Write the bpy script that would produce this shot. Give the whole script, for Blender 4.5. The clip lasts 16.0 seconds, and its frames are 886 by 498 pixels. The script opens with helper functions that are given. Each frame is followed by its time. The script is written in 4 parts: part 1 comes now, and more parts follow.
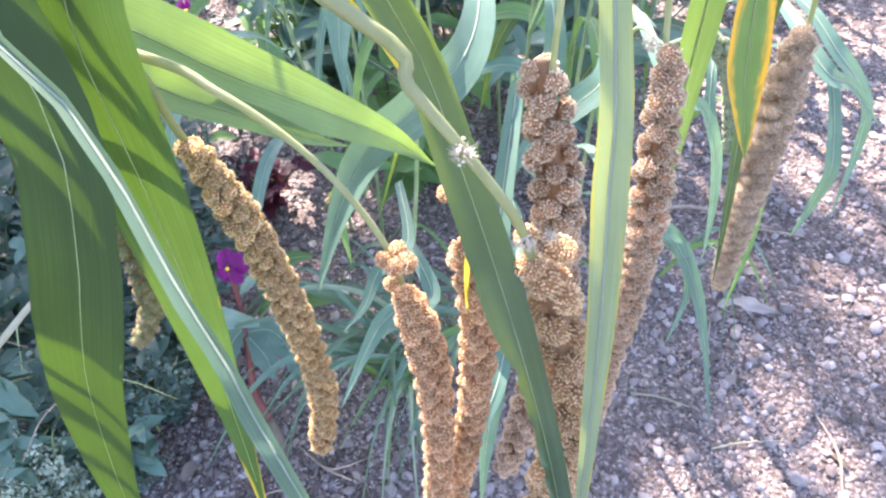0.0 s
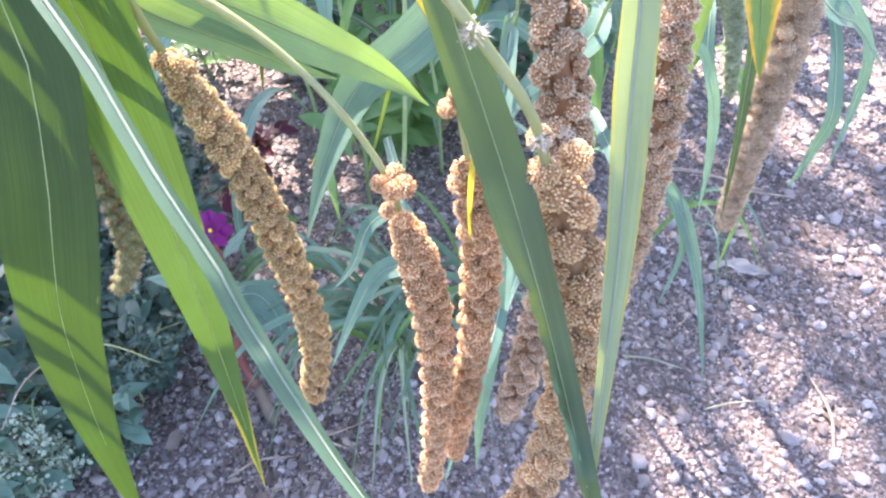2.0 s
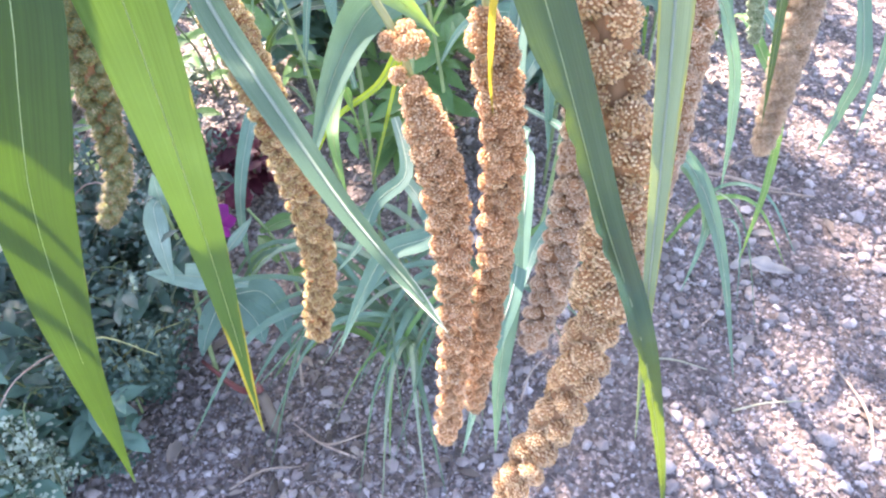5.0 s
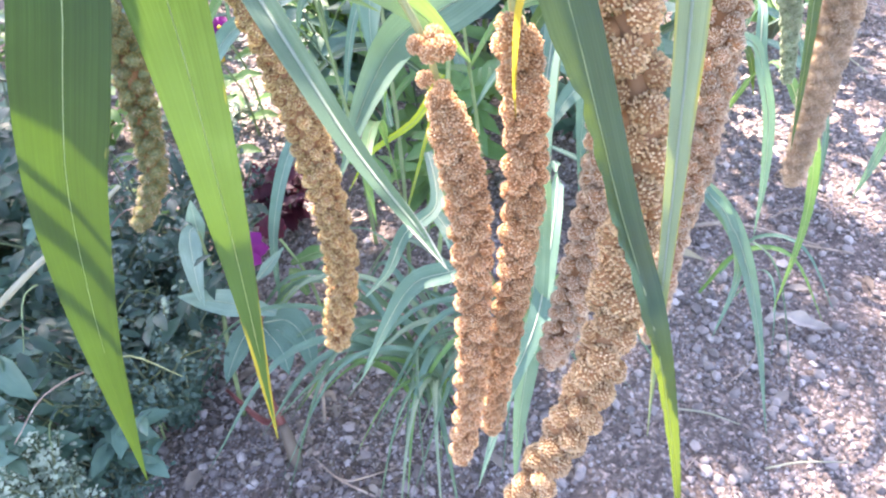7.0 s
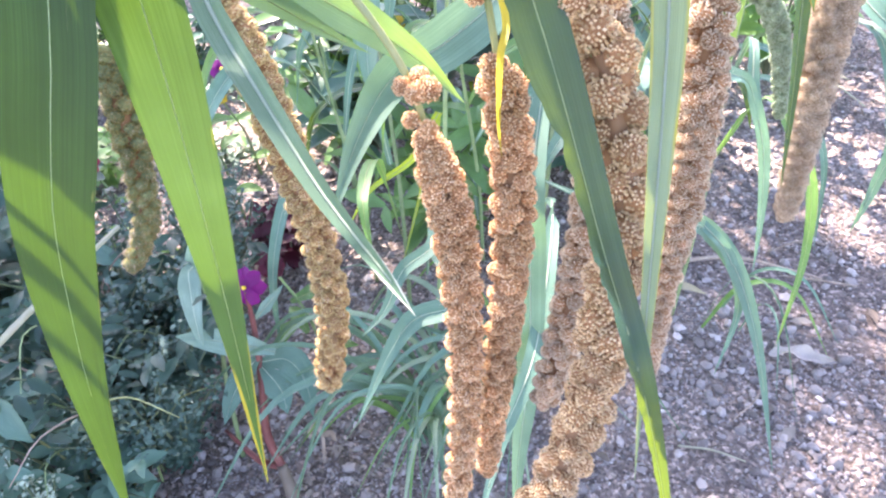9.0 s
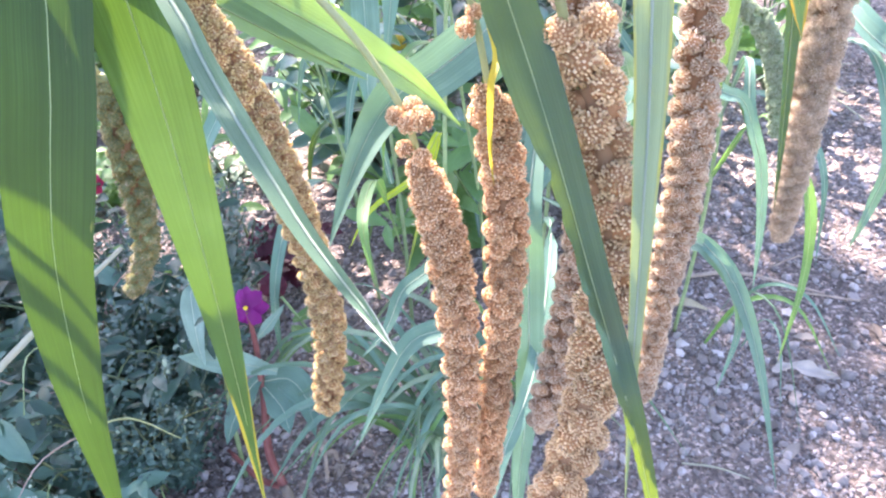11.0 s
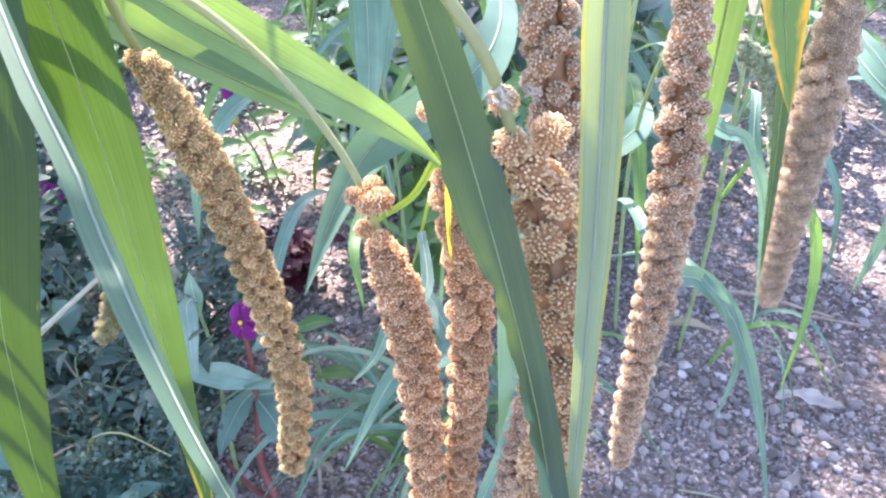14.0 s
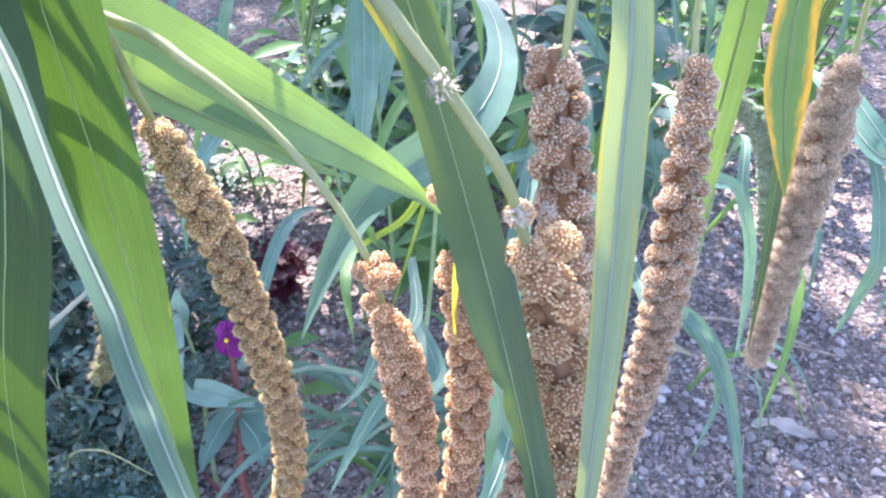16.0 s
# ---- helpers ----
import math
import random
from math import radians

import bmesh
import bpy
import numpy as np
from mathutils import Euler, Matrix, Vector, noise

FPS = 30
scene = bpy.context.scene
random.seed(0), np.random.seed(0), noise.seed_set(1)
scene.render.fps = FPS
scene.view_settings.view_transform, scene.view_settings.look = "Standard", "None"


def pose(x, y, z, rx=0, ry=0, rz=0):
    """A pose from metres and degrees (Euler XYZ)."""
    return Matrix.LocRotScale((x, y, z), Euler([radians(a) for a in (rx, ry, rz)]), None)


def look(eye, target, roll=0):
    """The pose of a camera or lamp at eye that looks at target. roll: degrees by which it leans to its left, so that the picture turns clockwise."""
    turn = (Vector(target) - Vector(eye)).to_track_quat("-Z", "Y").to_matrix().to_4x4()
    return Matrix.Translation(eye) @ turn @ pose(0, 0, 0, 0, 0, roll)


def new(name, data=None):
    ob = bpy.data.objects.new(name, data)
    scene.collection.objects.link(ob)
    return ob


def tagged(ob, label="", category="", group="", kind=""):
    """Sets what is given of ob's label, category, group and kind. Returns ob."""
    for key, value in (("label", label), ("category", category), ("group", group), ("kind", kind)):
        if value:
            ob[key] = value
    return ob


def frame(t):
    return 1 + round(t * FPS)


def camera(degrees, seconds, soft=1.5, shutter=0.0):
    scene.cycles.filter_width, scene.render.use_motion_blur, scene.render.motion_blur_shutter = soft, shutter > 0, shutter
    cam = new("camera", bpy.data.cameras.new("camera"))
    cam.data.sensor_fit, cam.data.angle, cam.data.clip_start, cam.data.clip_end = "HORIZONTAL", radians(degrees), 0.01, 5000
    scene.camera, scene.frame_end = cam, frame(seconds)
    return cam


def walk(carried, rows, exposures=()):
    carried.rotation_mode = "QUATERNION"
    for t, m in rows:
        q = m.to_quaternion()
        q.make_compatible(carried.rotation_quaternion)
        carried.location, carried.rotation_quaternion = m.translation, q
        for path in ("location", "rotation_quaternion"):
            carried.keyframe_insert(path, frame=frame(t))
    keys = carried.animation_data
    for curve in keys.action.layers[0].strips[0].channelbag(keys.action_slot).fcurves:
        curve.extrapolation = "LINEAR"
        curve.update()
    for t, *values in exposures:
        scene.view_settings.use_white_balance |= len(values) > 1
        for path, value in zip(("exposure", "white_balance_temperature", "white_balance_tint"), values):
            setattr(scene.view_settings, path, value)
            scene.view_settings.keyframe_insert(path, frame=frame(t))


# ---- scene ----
cam = camera(64.04, 16.0, soft=2.3)
PATH = [
    (0, 0.0000, 0.0000, 0.8520, -0.00, -52.34, 2.55),
    (0.5, -0.0016, -0.0020, 0.8355, -1.19, -54.06, 2.55),
    (1, -0.0065, 0.0001, 0.8278, -1.69, -54.93, 2.32),
    (1.5, -0.0050, 0.0024, 0.8298, -1.32, -55.48, 2.39),
    (2, -0.0075, -0.0056, 0.8257, -1.22, -54.08, 1.85),
    (2.5, -0.0156, -0.0205, 0.8119, -0.57, -53.15, 1.20),
    (3, -0.0114, -0.0310, 0.7931, -1.28, -52.54, 1.54),
    (3.5, -0.0146, -0.0306, 0.7856, -3.12, -53.23, 2.32),
    (6, -0.0143, -0.0446, 0.7555, 0.31, -46.74, 2.71),
    (6.5, -0.0150, -0.0495, 0.7609, 1.28, -45.69, 2.60),
    (7, -0.0101, -0.0492, 0.7521, 1.95, -45.59, 3.31),
    (7.5, -0.0108, -0.0514, 0.7502, 1.81, -44.81, 3.70),
    (8, -0.0082, -0.0467, 0.7512, 2.05, -44.84, 3.69),
    (8.5, -0.0091, -0.0501, 0.7534, 1.84, -44.06, 3.73),
    (9, -0.0041, -0.0475, 0.7520, 1.84, -42.71, 3.97),
    (9.5, -0.0010, -0.0467, 0.7542, 1.52, -42.74, 4.80),
    (10, -0.0007, -0.0489, 0.7496, 1.19, -41.84, 4.47),
    (12.5, 0.0053, -0.0328, 0.7702, 3.07, -41.40, 4.54),
    (13, 0.0093, -0.0256, 0.7691, 3.07, -41.80, 4.52),
    (13.5, 0.0150, -0.0208, 0.7704, 2.85, -42.11, 3.68),
    (14, 0.0198, -0.0168, 0.7743, 4.01, -42.37, 4.16),
    (14.5, 0.0257, -0.0181, 0.7773, 6.22, -41.77, 4.37),
    (15, 0.0274, -0.0193, 0.7837, 6.64, -41.82, 3.77),
    (15.5, 0.0276, -0.0124, 0.7949, 4.46, -42.75, 4.99),
    (16, 0.0118, -0.0030, 0.7976, 4.21, -42.46, 1.68),
]
TINT = 29
EXPOSURES = [(0, 2.58, 6840), (2, 2.65, 6780), (3.5, 2.71, 6840), (6, 2.91, 7080), (10, 2.89, 6880), (12.5, 2.76, 6620), (14.6, 2.60, 6560), (16, 2.54, 6240)]
walk(cam, [(t, pose(x, y, z, 90 + p, r, w)) for t, x, y, z, w, p, r in PATH], exposures=[(t, e, k, TINT) for t, e, k in EXPOSURES])

# ---- daylight: a high sun ahead, sky all round ----
SUN_FROM = Vector((-0.30, 0.62, 0.72)).normalized()
world = bpy.data.worlds.new("sky")
scene.world = world
world.use_nodes = True
wn = world.node_tree
sky = wn.nodes.new("ShaderNodeTexSky")
sky.sky_type, sky.sun_disc = "NISHITA", False
sky.sun_elevation = math.asin(SUN_FROM.z)
sky.sun_rotation = math.atan2(SUN_FROM.x, SUN_FROM.y)
wn.links.new(sky.outputs[0], wn.nodes["Background"].inputs[0])
wn.nodes["Background"].inputs[1].default_value = 0.13
sun_data = bpy.data.lights.new("sun", "SUN")
sun_data.energy, sun_data.angle, sun_data.color = 4.2, radians(0.53), (1.0, 0.94, 0.84)
sun = new("sun", sun_data)
sun.matrix_world = look(SUN_FROM * 20, (0, 0, 0))


# ---- materials ----
def material(name):
    m = bpy.data.materials.new(name)
    m.use_nodes = True
    m.node_tree.nodes.clear()
    return m, m.node_tree.nodes, m.node_tree.links


def node(nodes, kind, **values):
    n = nodes.new(kind)
    for key, value in values.items():
        n.inputs[key].default_value = value
    return n


def ramp(nodes, stops):
    r = nodes.new("ShaderNodeValToRGB")
    el = r.color_ramp.elements
    while len(el) < len(stops):
        el.new(0.5)
    for e, (p, c) in zip(el, stops):
        e.position, e.color = p, (*c, 1)
    return r


def tint(c, k):
    return tuple(min(1, a * k) for a in c)


def leaf_material(name, body, through_light, pale, amount=0.45, edge=None, vein=0.25, rough=0.42, tip=0.0, specks=0.0):
    """A grass blade or leaf: veins along it, blotches, light that shines through."""
    m, ns, ln = material(name)
    out = ns.new("ShaderNodeOutputMaterial")
    uv = ns.new("ShaderNodeUVMap")
    mp = node(ns, "ShaderNodeMapping", Scale=(26, 1.2, 1))
    ln.new(uv.outputs[0], mp.inputs[0])
    veins = node(ns, "ShaderNodeTexNoise", Scale=2.2, Detail=3, Roughness=0.6)
    ln.new(mp.outputs[0], veins.inputs[0])
    blot = node(ns, "ShaderNodeTexNoise", Scale=45, Detail=4)
    co = ns.new("ShaderNodeTexCoord")
    ln.new(co.outputs["Object"], blot.inputs[0])
    info = ns.new("ShaderNodeObjectInfo")
    c1 = ramp(ns, [(0.30, tint(body, 0.72)), (0.52, body), (0.72, pale)])
    mixv = ns.new("ShaderNodeMath")
    mixv.operation = "MULTIPLY_ADD"
    ln.new(blot.outputs[0], mixv.inputs[0])
    mixv.inputs[1].default_value = 0.35
    sub = ns.new("ShaderNodeMath")
    sub.operation = "MULTIPLY"
    sub.inputs[1].default_value = 0.65
    ln.new(veins.outputs[0], sub.inputs[0])
    ln.new(sub.outputs[0], mixv.inputs[2])
    ln.new(mixv.outputs[0], c1.inputs[0])
    colour = c1.outputs[0]
    c2 = ramp(ns, [(0.30, tint(through_light, 0.75)), (0.55, through_light), (0.75, tint(through_light, 1.25))])
    ln.new(mixv.outputs[0], c2.inputs[0])
    glow = c2.outputs[0]
    if edge:
        # yellowed margin that eats into the blade unevenly
        sep = ns.new("ShaderNodeSeparateXYZ")
        ln.new(uv.outputs[0], sep.inputs[0])
        wob = node(ns, "ShaderNodeTexNoise", Scale=4.0, Detail=3)
        mw = node(ns, "ShaderNodeMapping", Scale=(1.5, 3.0, 1))
        ln.new(uv.outputs[0], mw.inputs[0])
        ln.new(mw.outputs[0], wob.inputs[0])
        add = ns.new("ShaderNodeMath")
        add.operation = "MULTIPLY_ADD"
        ln.new(wob.outputs[0], add.inputs[0])
        add.inputs[1].default_value = 0.6
        mid = ns.new("ShaderNodeMath")
        mid.operation = "MULTIPLY_ADD"
        mid.inputs[1].default_value, mid.inputs[2].default_value = 1.1, -0.55
        ln.new(sep.outputs[0], mid.inputs[0])
        off = ns.new("ShaderNodeMath")
        off.operation = "ABSOLUTE"
        ln.new(mid.outputs[0], off.inputs[0])
        ln.new(off.outputs[0], add.inputs[2])
        # withered tip
        far = ns.new("ShaderNodeMapRange")
        far.inputs["From Min"].default_value, far.inputs["From Max"].default_value = 0.80, 1.0
        far.inputs["To Max"].default_value = tip
        ln.new(sep.outputs[1], far.inputs[0])
        both = ns.new("ShaderNodeMath")
        ln.new(add.outputs[0], both.inputs[0])
        ln.new(far.outputs[0], both.inputs[1])
        er = ns.new("ShaderNodeValToRGB")
        er.color_ramp.elements[0].position, er.color_ramp.elements[1].position = edge[0], min(1, edge[0] + (edge[2] if len(edge) > 2 else 0.08))
        er.color_ramp.elements[0].color, er.color_ramp.elements[1].color = (0, 0, 0, 1), (1, 1, 1, 1)
        ln.new(both.outputs[0], er.inputs[0])
        for which in (0, 1):
            mx = ns.new("ShaderNodeMix")
            mx.data_type = "RGBA"
            ln.new(er.outputs[0], mx.inputs[0])
            ln.new(colour if which == 0 else glow, mx.inputs[6])
            mx.inputs[7].default_value = (*edge[1], 1)
            if which == 0:
                colour = mx.outputs[2]
            else:
                glow = mx.outputs[2]
    if specks:
        # small tan scars stretched along the blade
        ms = node(ns, "ShaderNodeMapping", Scale=(9, 2.2, 1))
        ln.new(uv.outputs[0], ms.inputs[0])
        scar = node(ns, "ShaderNodeTexNoise", Scale=3.0, Detail=6, Roughness=0.75)
        ln.new(ms.outputs[0], scar.inputs[0])
        sr = ramp(ns, [(0.66, (0, 0, 0)), (0.72, (specks, specks, specks))])
        ln.new(scar.outputs[0], sr.inputs[0])
        mx = ns.new("ShaderNodeMix")
        mx.data_type = "RGBA"
        ln.new(sr.outputs[0], mx.inputs[0])
        ln.new(colour, mx.inputs[6])
        mx.inputs[7].default_value = (0.42, 0.36, 0.16, 1)
        colour = mx.outputs[2]
    hsv = node(ns, "ShaderNodeHueSaturation", Saturation=1.0)
    vr = ns.new("ShaderNodeMapRange")
    vr.inputs["To Min"].default_value, vr.inputs["To Max"].default_value = 0.82, 1.18
    ln.new(info.outputs["Random"], vr.inputs[0])
    ln.new(vr.outputs[0], hsv.inputs["Value"])
    ln.new(colour, hsv.inputs["Color"])
    bump = node(ns, "ShaderNodeBump", Strength=vein, Distance=0.0006)
    ln.new(veins.outputs[0], bump.inputs["Height"])
    p = node(ns, "ShaderNodeBsdfPrincipled", Roughness=rough)
    p.inputs["Specular IOR Level"].default_value = 0.4
    ln.new(hsv.outputs[0], p.inputs["Base Color"])
    ln.new(bump.outputs[0], p.inputs["Normal"])
    tr = ns.new("ShaderNodeBsdfTranslucent")
    ln.new(glow, tr.inputs[0])
    mix = ns.new("ShaderNodeMixShader")
    mix.inputs[0].default_value = amount
    ln.new(p.outputs[0], mix.inputs[1])
    ln.new(tr.outputs[0], mix.inputs[2])
    ln.new(mix.outputs[0], out.inputs[0])
    return m


def plain_material(name, stops, scale=60, rough=0.7, bump=0.3, bump_scale=200, distance=0.001, random_value=0.25, through_light=None, island=False):
    m, ns, ln = material(name)
    out = ns.new("ShaderNodeOutputMaterial")
    co = ns.new("ShaderNodeTexCoord")
    nz = node(ns, "ShaderNodeTexNoise", Scale=scale, Detail=5, Roughness=0.65)
    ln.new(co.outputs["Object"], nz.inputs[0])
    cr = ramp(ns, stops)
    if island:
        g = ns.new("ShaderNodeNewGeometry")
        mx = ns.new("ShaderNodeMath")
        mx.operation = "MULTIPLY_ADD"
        ln.new(nz.outputs[0], mx.inputs[0])
        mx.inputs[1].default_value = 0.35
        mi = ns.new("ShaderNodeMath")
        mi.operation = "MULTIPLY"
        mi.inputs[1].default_value = 0.75
        ln.new(g.outputs["Random Per Island"], mi.inputs[0])
        ln.new(mi.outputs[0], mx.inputs[2])
        ln.new(mx.outputs[0], cr.inputs[0])
    else:
        ln.new(nz.outputs[0], cr.inputs[0])
    info = ns.new("ShaderNodeObjectInfo")
    vr = ns.new("ShaderNodeMapRange")
    vr.inputs["To Min"].default_value, vr.inputs["To Max"].default_value = 1 - random_value, 1 + random_value
    ln.new(info.outputs["Random"], vr.inputs[0])
    hsv = ns.new("ShaderNodeHueSaturation")
    ln.new(vr.outputs[0], hsv.inputs["Value"])
    ln.new(cr.outputs[0], hsv.inputs["Color"])
    n2 = node(ns, "ShaderNodeTexNoise", Scale=bump_scale, Detail=4)
    ln.new(co.outputs["Object"], n2.inputs[0])
    bp = node(ns, "ShaderNodeBump", Strength=bump, Distance=distance)
    ln.new(n2.outputs[0], bp.inputs["Height"])
    p = node(ns, "ShaderNodeBsdfPrincipled", Roughness=rough)
    ln.new(hsv.outputs[0], p.inputs["Base Color"])
    ln.new(bp.outputs[0], p.inputs["Normal"])
    if through_light:
        tr = ns.new("ShaderNodeBsdfTranslucent")
        tr.inputs[0].default_value = (*through_light, 1)
        mix = ns.new("ShaderNodeMixShader")
        mix.inputs[0].default_value = 0.35
        ln.new(p.outputs[0], mix.inputs[1])
        ln.new(tr.outputs[0], mix.inputs[2])
        ln.new(mix.outputs[0], out.inputs[0])
    else:
        ln.new(p.outputs[0], out.inputs[0])
    return m


GREEN = leaf_material("leaf_green", (0.036, 0.098, 0.034), (0.122, 0.245, 0.016), (0.062, 0.138, 0.062), 0.33, edge=(0.90, (0.42, 0.36, 0.04), 0.1), tip=0.55, specks=0.7)
DEEP = leaf_material("leaf_deep_green", (0.010, 0.042, 0.014), (0.104, 0.225, 0.006), (0.020, 0.062, 0.022), 0.27, rough=0.6, edge=(0.91, (0.34, 0.33, 0.08)), tip=0.08, specks=0.5)
LINEN = leaf_material("leaf_bleached", (0.09, 0.18, 0.12), (0.19, 0.30, 0.11), (0.16, 0.265, 0.19), 0.3)
WHITED = leaf_material("leaf_white_tipped", (0.09, 0.18, 0.12), (0.19, 0.30, 0.11), (0.18, 0.28, 0.21), 0.3, edge=(0.93, (0.56, 0.58, 0.47), 0.2), tip=0.6)
SILVER = leaf_material("leaf_silvery", (0.22, 0.31, 0.21), (0.26, 0.36, 0.16), (0.32, 0.41, 0.31), 0.3)
ZLEAF = leaf_material("leaf_powdery", (0.22, 0.36, 0.29), (0.22, 0.40, 0.2), (0.34, 0.48, 0.42), 0.25)
# leaf green lightened in its colour, to stand in for sun on it
BRIGHTENED = leaf_material("leaf_brightened", (0.13, 0.25, 0.13), (0.23, 0.39, 0.05), (0.21, 0.34, 0.19), 0.45)
DARK = leaf_material("leaf_dark_green", (0.019, 0.063, 0.056), (0.27, 0.42, 0.008), (0.046, 0.11, 0.096), 0.29, specks=0.4)
BLUE = leaf_material("leaf_blue_green", (0.132, 0.26, 0.20), (0.16, 0.32, 0.13), (0.23, 0.375, 0.30), 0.28, rough=0.45)
PALE = leaf_material("leaf_pale_blue", (0.23, 0.36, 0.26), (0.40, 0.52, 0.10), (0.35, 0.48, 0.38), 0.38, edge=(0.75, (0.55, 0.50, 0.06), 0.2), vein=0.5, rough=0.5, specks=0.3)
EDGED = leaf_material("leaf_yellow_edged", (0.10, 0.20, 0.07), (0.16, 0.30, 0.04), (0.17, 0.28, 0.1), 0.4, edge=(0.60, (0.72, 0.42, 0.04), 0.22))
TIPPED = leaf_material("leaf_lime", (0.34, 0.48, 0.04), (0.62, 0.72, 0.04), (0.5, 0.6, 0.08), 0.5)
STRAW = leaf_material("leaf_straw", (0.48, 0.42, 0.27), (0.5, 0.42, 0.24), (0.62, 0.56, 0.42), 0.3)
YELLOW = leaf_material("leaf_yellow", (0.55, 0.46, 0.05), (0.75, 0.62, 0.06), (0.65, 0.56, 0.12), 0.45)
BROAD = leaf_material("leaf_broad_pale", (0.10, 0.205, 0.16), (0.13, 0.28, 0.10), (0.18, 0.31, 0.25), 0.25)
BUSHY = leaf_material("leaf_bush", (0.03, 0.080, 0.062), (0.07, 0.15, 0.06), (0.058, 0.128, 0.105), 0.25)
SPRIG = leaf_material("leaf_grey_green", (0.082, 0.160, 0.132), (0.09, 0.17, 0.09), (0.17, 0.275, 0.24), 0.2)
FLORET = leaf_material("leaf_pale_floret", (0.19, 0.29, 0.22), (0.18, 0.28, 0.15), (0.29, 0.40, 0.32), 0.2)
WHITISH = leaf_material("leaf_whitish_floret", (0.34, 0.44, 0.34), (0.3, 0.4, 0.26), (0.52, 0.60, 0.50), 0.2)
FRESH = leaf_material("leaf_fresh", (0.12, 0.26, 0.10), (0.24, 0.46, 0.08), (0.2, 0.34, 0.18), 0.4)
WINE = leaf_material("leaf_burgundy", (0.07, 0.012, 0.025), (0.12, 0.01, 0.03), (0.11, 0.025, 0.04), 0.25)
RIB = plain_material("midrib", [(0.3, (0.26, 0.36, 0.15)), (0.7, (0.38, 0.47, 0.24))], through_light=(0.35, 0.45, 0.12))
PALERIB = plain_material("pale_midrib", [(0.3, (0.34, 0.44, 0.32)), (0.7, (0.46, 0.56, 0.44))], through_light=(0.3, 0.4, 0.2))
STRAWRIB = plain_material("straw_midrib", [(0.3, (0.40, 0.42, 0.30)), (0.7, (0.56, 0.56, 0.44))], through_light=(0.4, 0.4, 0.25))
STALK = plain_material("stalk", [(0.3, (0.30, 0.36, 0.15)), (0.7, (0.46, 0.50, 0.28))], rough=0.5, through_light=(0.4, 0.45, 0.15))
GREENSTALK = plain_material("green_stalk", [(0.3, (0.16, 0.25, 0.10)), (0.7, (0.28, 0.38, 0.19))], rough=0.5)
REDSTEM = plain_material("red_stem", [(0.3, (0.17, 0.045, 0.045)), (0.7, (0.30, 0.10, 0.085))], rough=0.5)
TWIG = plain_material("twig", [(0.3, (0.22, 0.16, 0.12)), (0.7, (0.40, 0.33, 0.27))])
CHAFF = plain_material("dry_chaff", [(0.2, (0.07, 0.055, 0.045)), (0.6, (0.16, 0.125, 0.10)), (0.9, (0.36, 0.31, 0.26))], scale=30, island=True)
BARK = plain_material("bark", [(0.3, (0.10, 0.08, 0.06)), (0.7, (0.22, 0.18, 0.14))], scale=12)
PURPLE = plain_material("petal_magenta", [(0.3, (0.14, 0.003, 0.11)), (0.7, (0.26, 0.010, 0.21))], through_light=(0.25, 0.008, 0.19))
CRIMSON = plain_material("petal_crimson", [(0.3, (0.16, 0.005, 0.03)), (0.7, (0.30, 0.02, 0.07))], through_light=(0.3, 0.01, 0.05))
MAROON = plain_material("petal_maroon", [(0.3, (0.045, 0.004, 0.012)), (0.7, (0.10, 0.010, 0.03))], through_light=(0.09, 0.004, 0.015))
GOLD = plain_material("flower_centre", [(0.3, (0.60, 0.36, 0.02)), (0.7, (0.75, 0.55, 0.05))])
HUSK = plain_material("pale_husk", [(0.3, (0.58, 0.52, 0.42)), (0.7, (0.80, 0.76, 0.68))], scale=200, through_light=(0.8, 0.75, 0.65))
DEAD = plain_material("dry_leaf", [(0.3, (0.42, 0.38, 0.35)), (0.7, (0.68, 0.64, 0.60))], scale=25, through_light=(0.4, 0.35, 0.3))


def grain_material(name, low, mid, high):
    return plain_material(name, [(0.22, low), (0.48, mid), (0.72, high)], scale=500, rough=0.38, bump=0.35, bump_scale=2500, distance=0.0003, random_value=0.22, through_light=tuple(0.55 * a + 0.45 * b for a, b in zip(mid, high)), island=True)


GRAIN_TAN = grain_material("grain_tan", (0.44, 0.28, 0.14), (0.80, 0.595, 0.345), (0.97, 0.82, 0.56))
GRAIN_PINK = grain_material("grain_pinkish", (0.46, 0.215, 0.09), (0.87, 0.56, 0.29), (1.0, 0.87, 0.61))
GRAIN_OLIVE = grain_material("grain_olive", (0.38, 0.26, 0.10), (0.72, 0.555, 0.235), (0.94, 0.82, 0.50))
GRAIN_MOSS = grain_material("grain_moss", (0.13, 0.125, 0.035), (0.28, 0.26, 0.085), (0.48, 0.44, 0.20))
GRAIN_GREY = grain_material("grain_greyish", (0.38, 0.27, 0.17), (0.70, 0.555, 0.385), (0.95, 0.86, 0.70))
GRAIN_GREEN = grain_material("grain_green", (0.28, 0.38, 0.22), (0.42, 0.52, 0.33), (0.56, 0.64, 0.45))
# brown of the inner husks, deepened further to imitate shade between the lobes
CORE = plain_material("ear_core", [(0.3, (0.24, 0.125, 0.06)), (0.7, (0.36, 0.20, 0.10))])
LOBE = plain_material("ear_lobe", [(0.3, (0.33, 0.165, 0.075)), (0.7, (0.46, 0.25, 0.12))], scale=400)
BEAD = plain_material("ear_bead", [(0.25, (0.36, 0.26, 0.16)), (0.5, (0.52, 0.40, 0.27)), (0.8, (0.66, 0.54, 0.39))], scale=350, rough=0.5, bump=0.6, bump_scale=1500, distance=0.0006, through_light=(0.5, 0.38, 0.24))
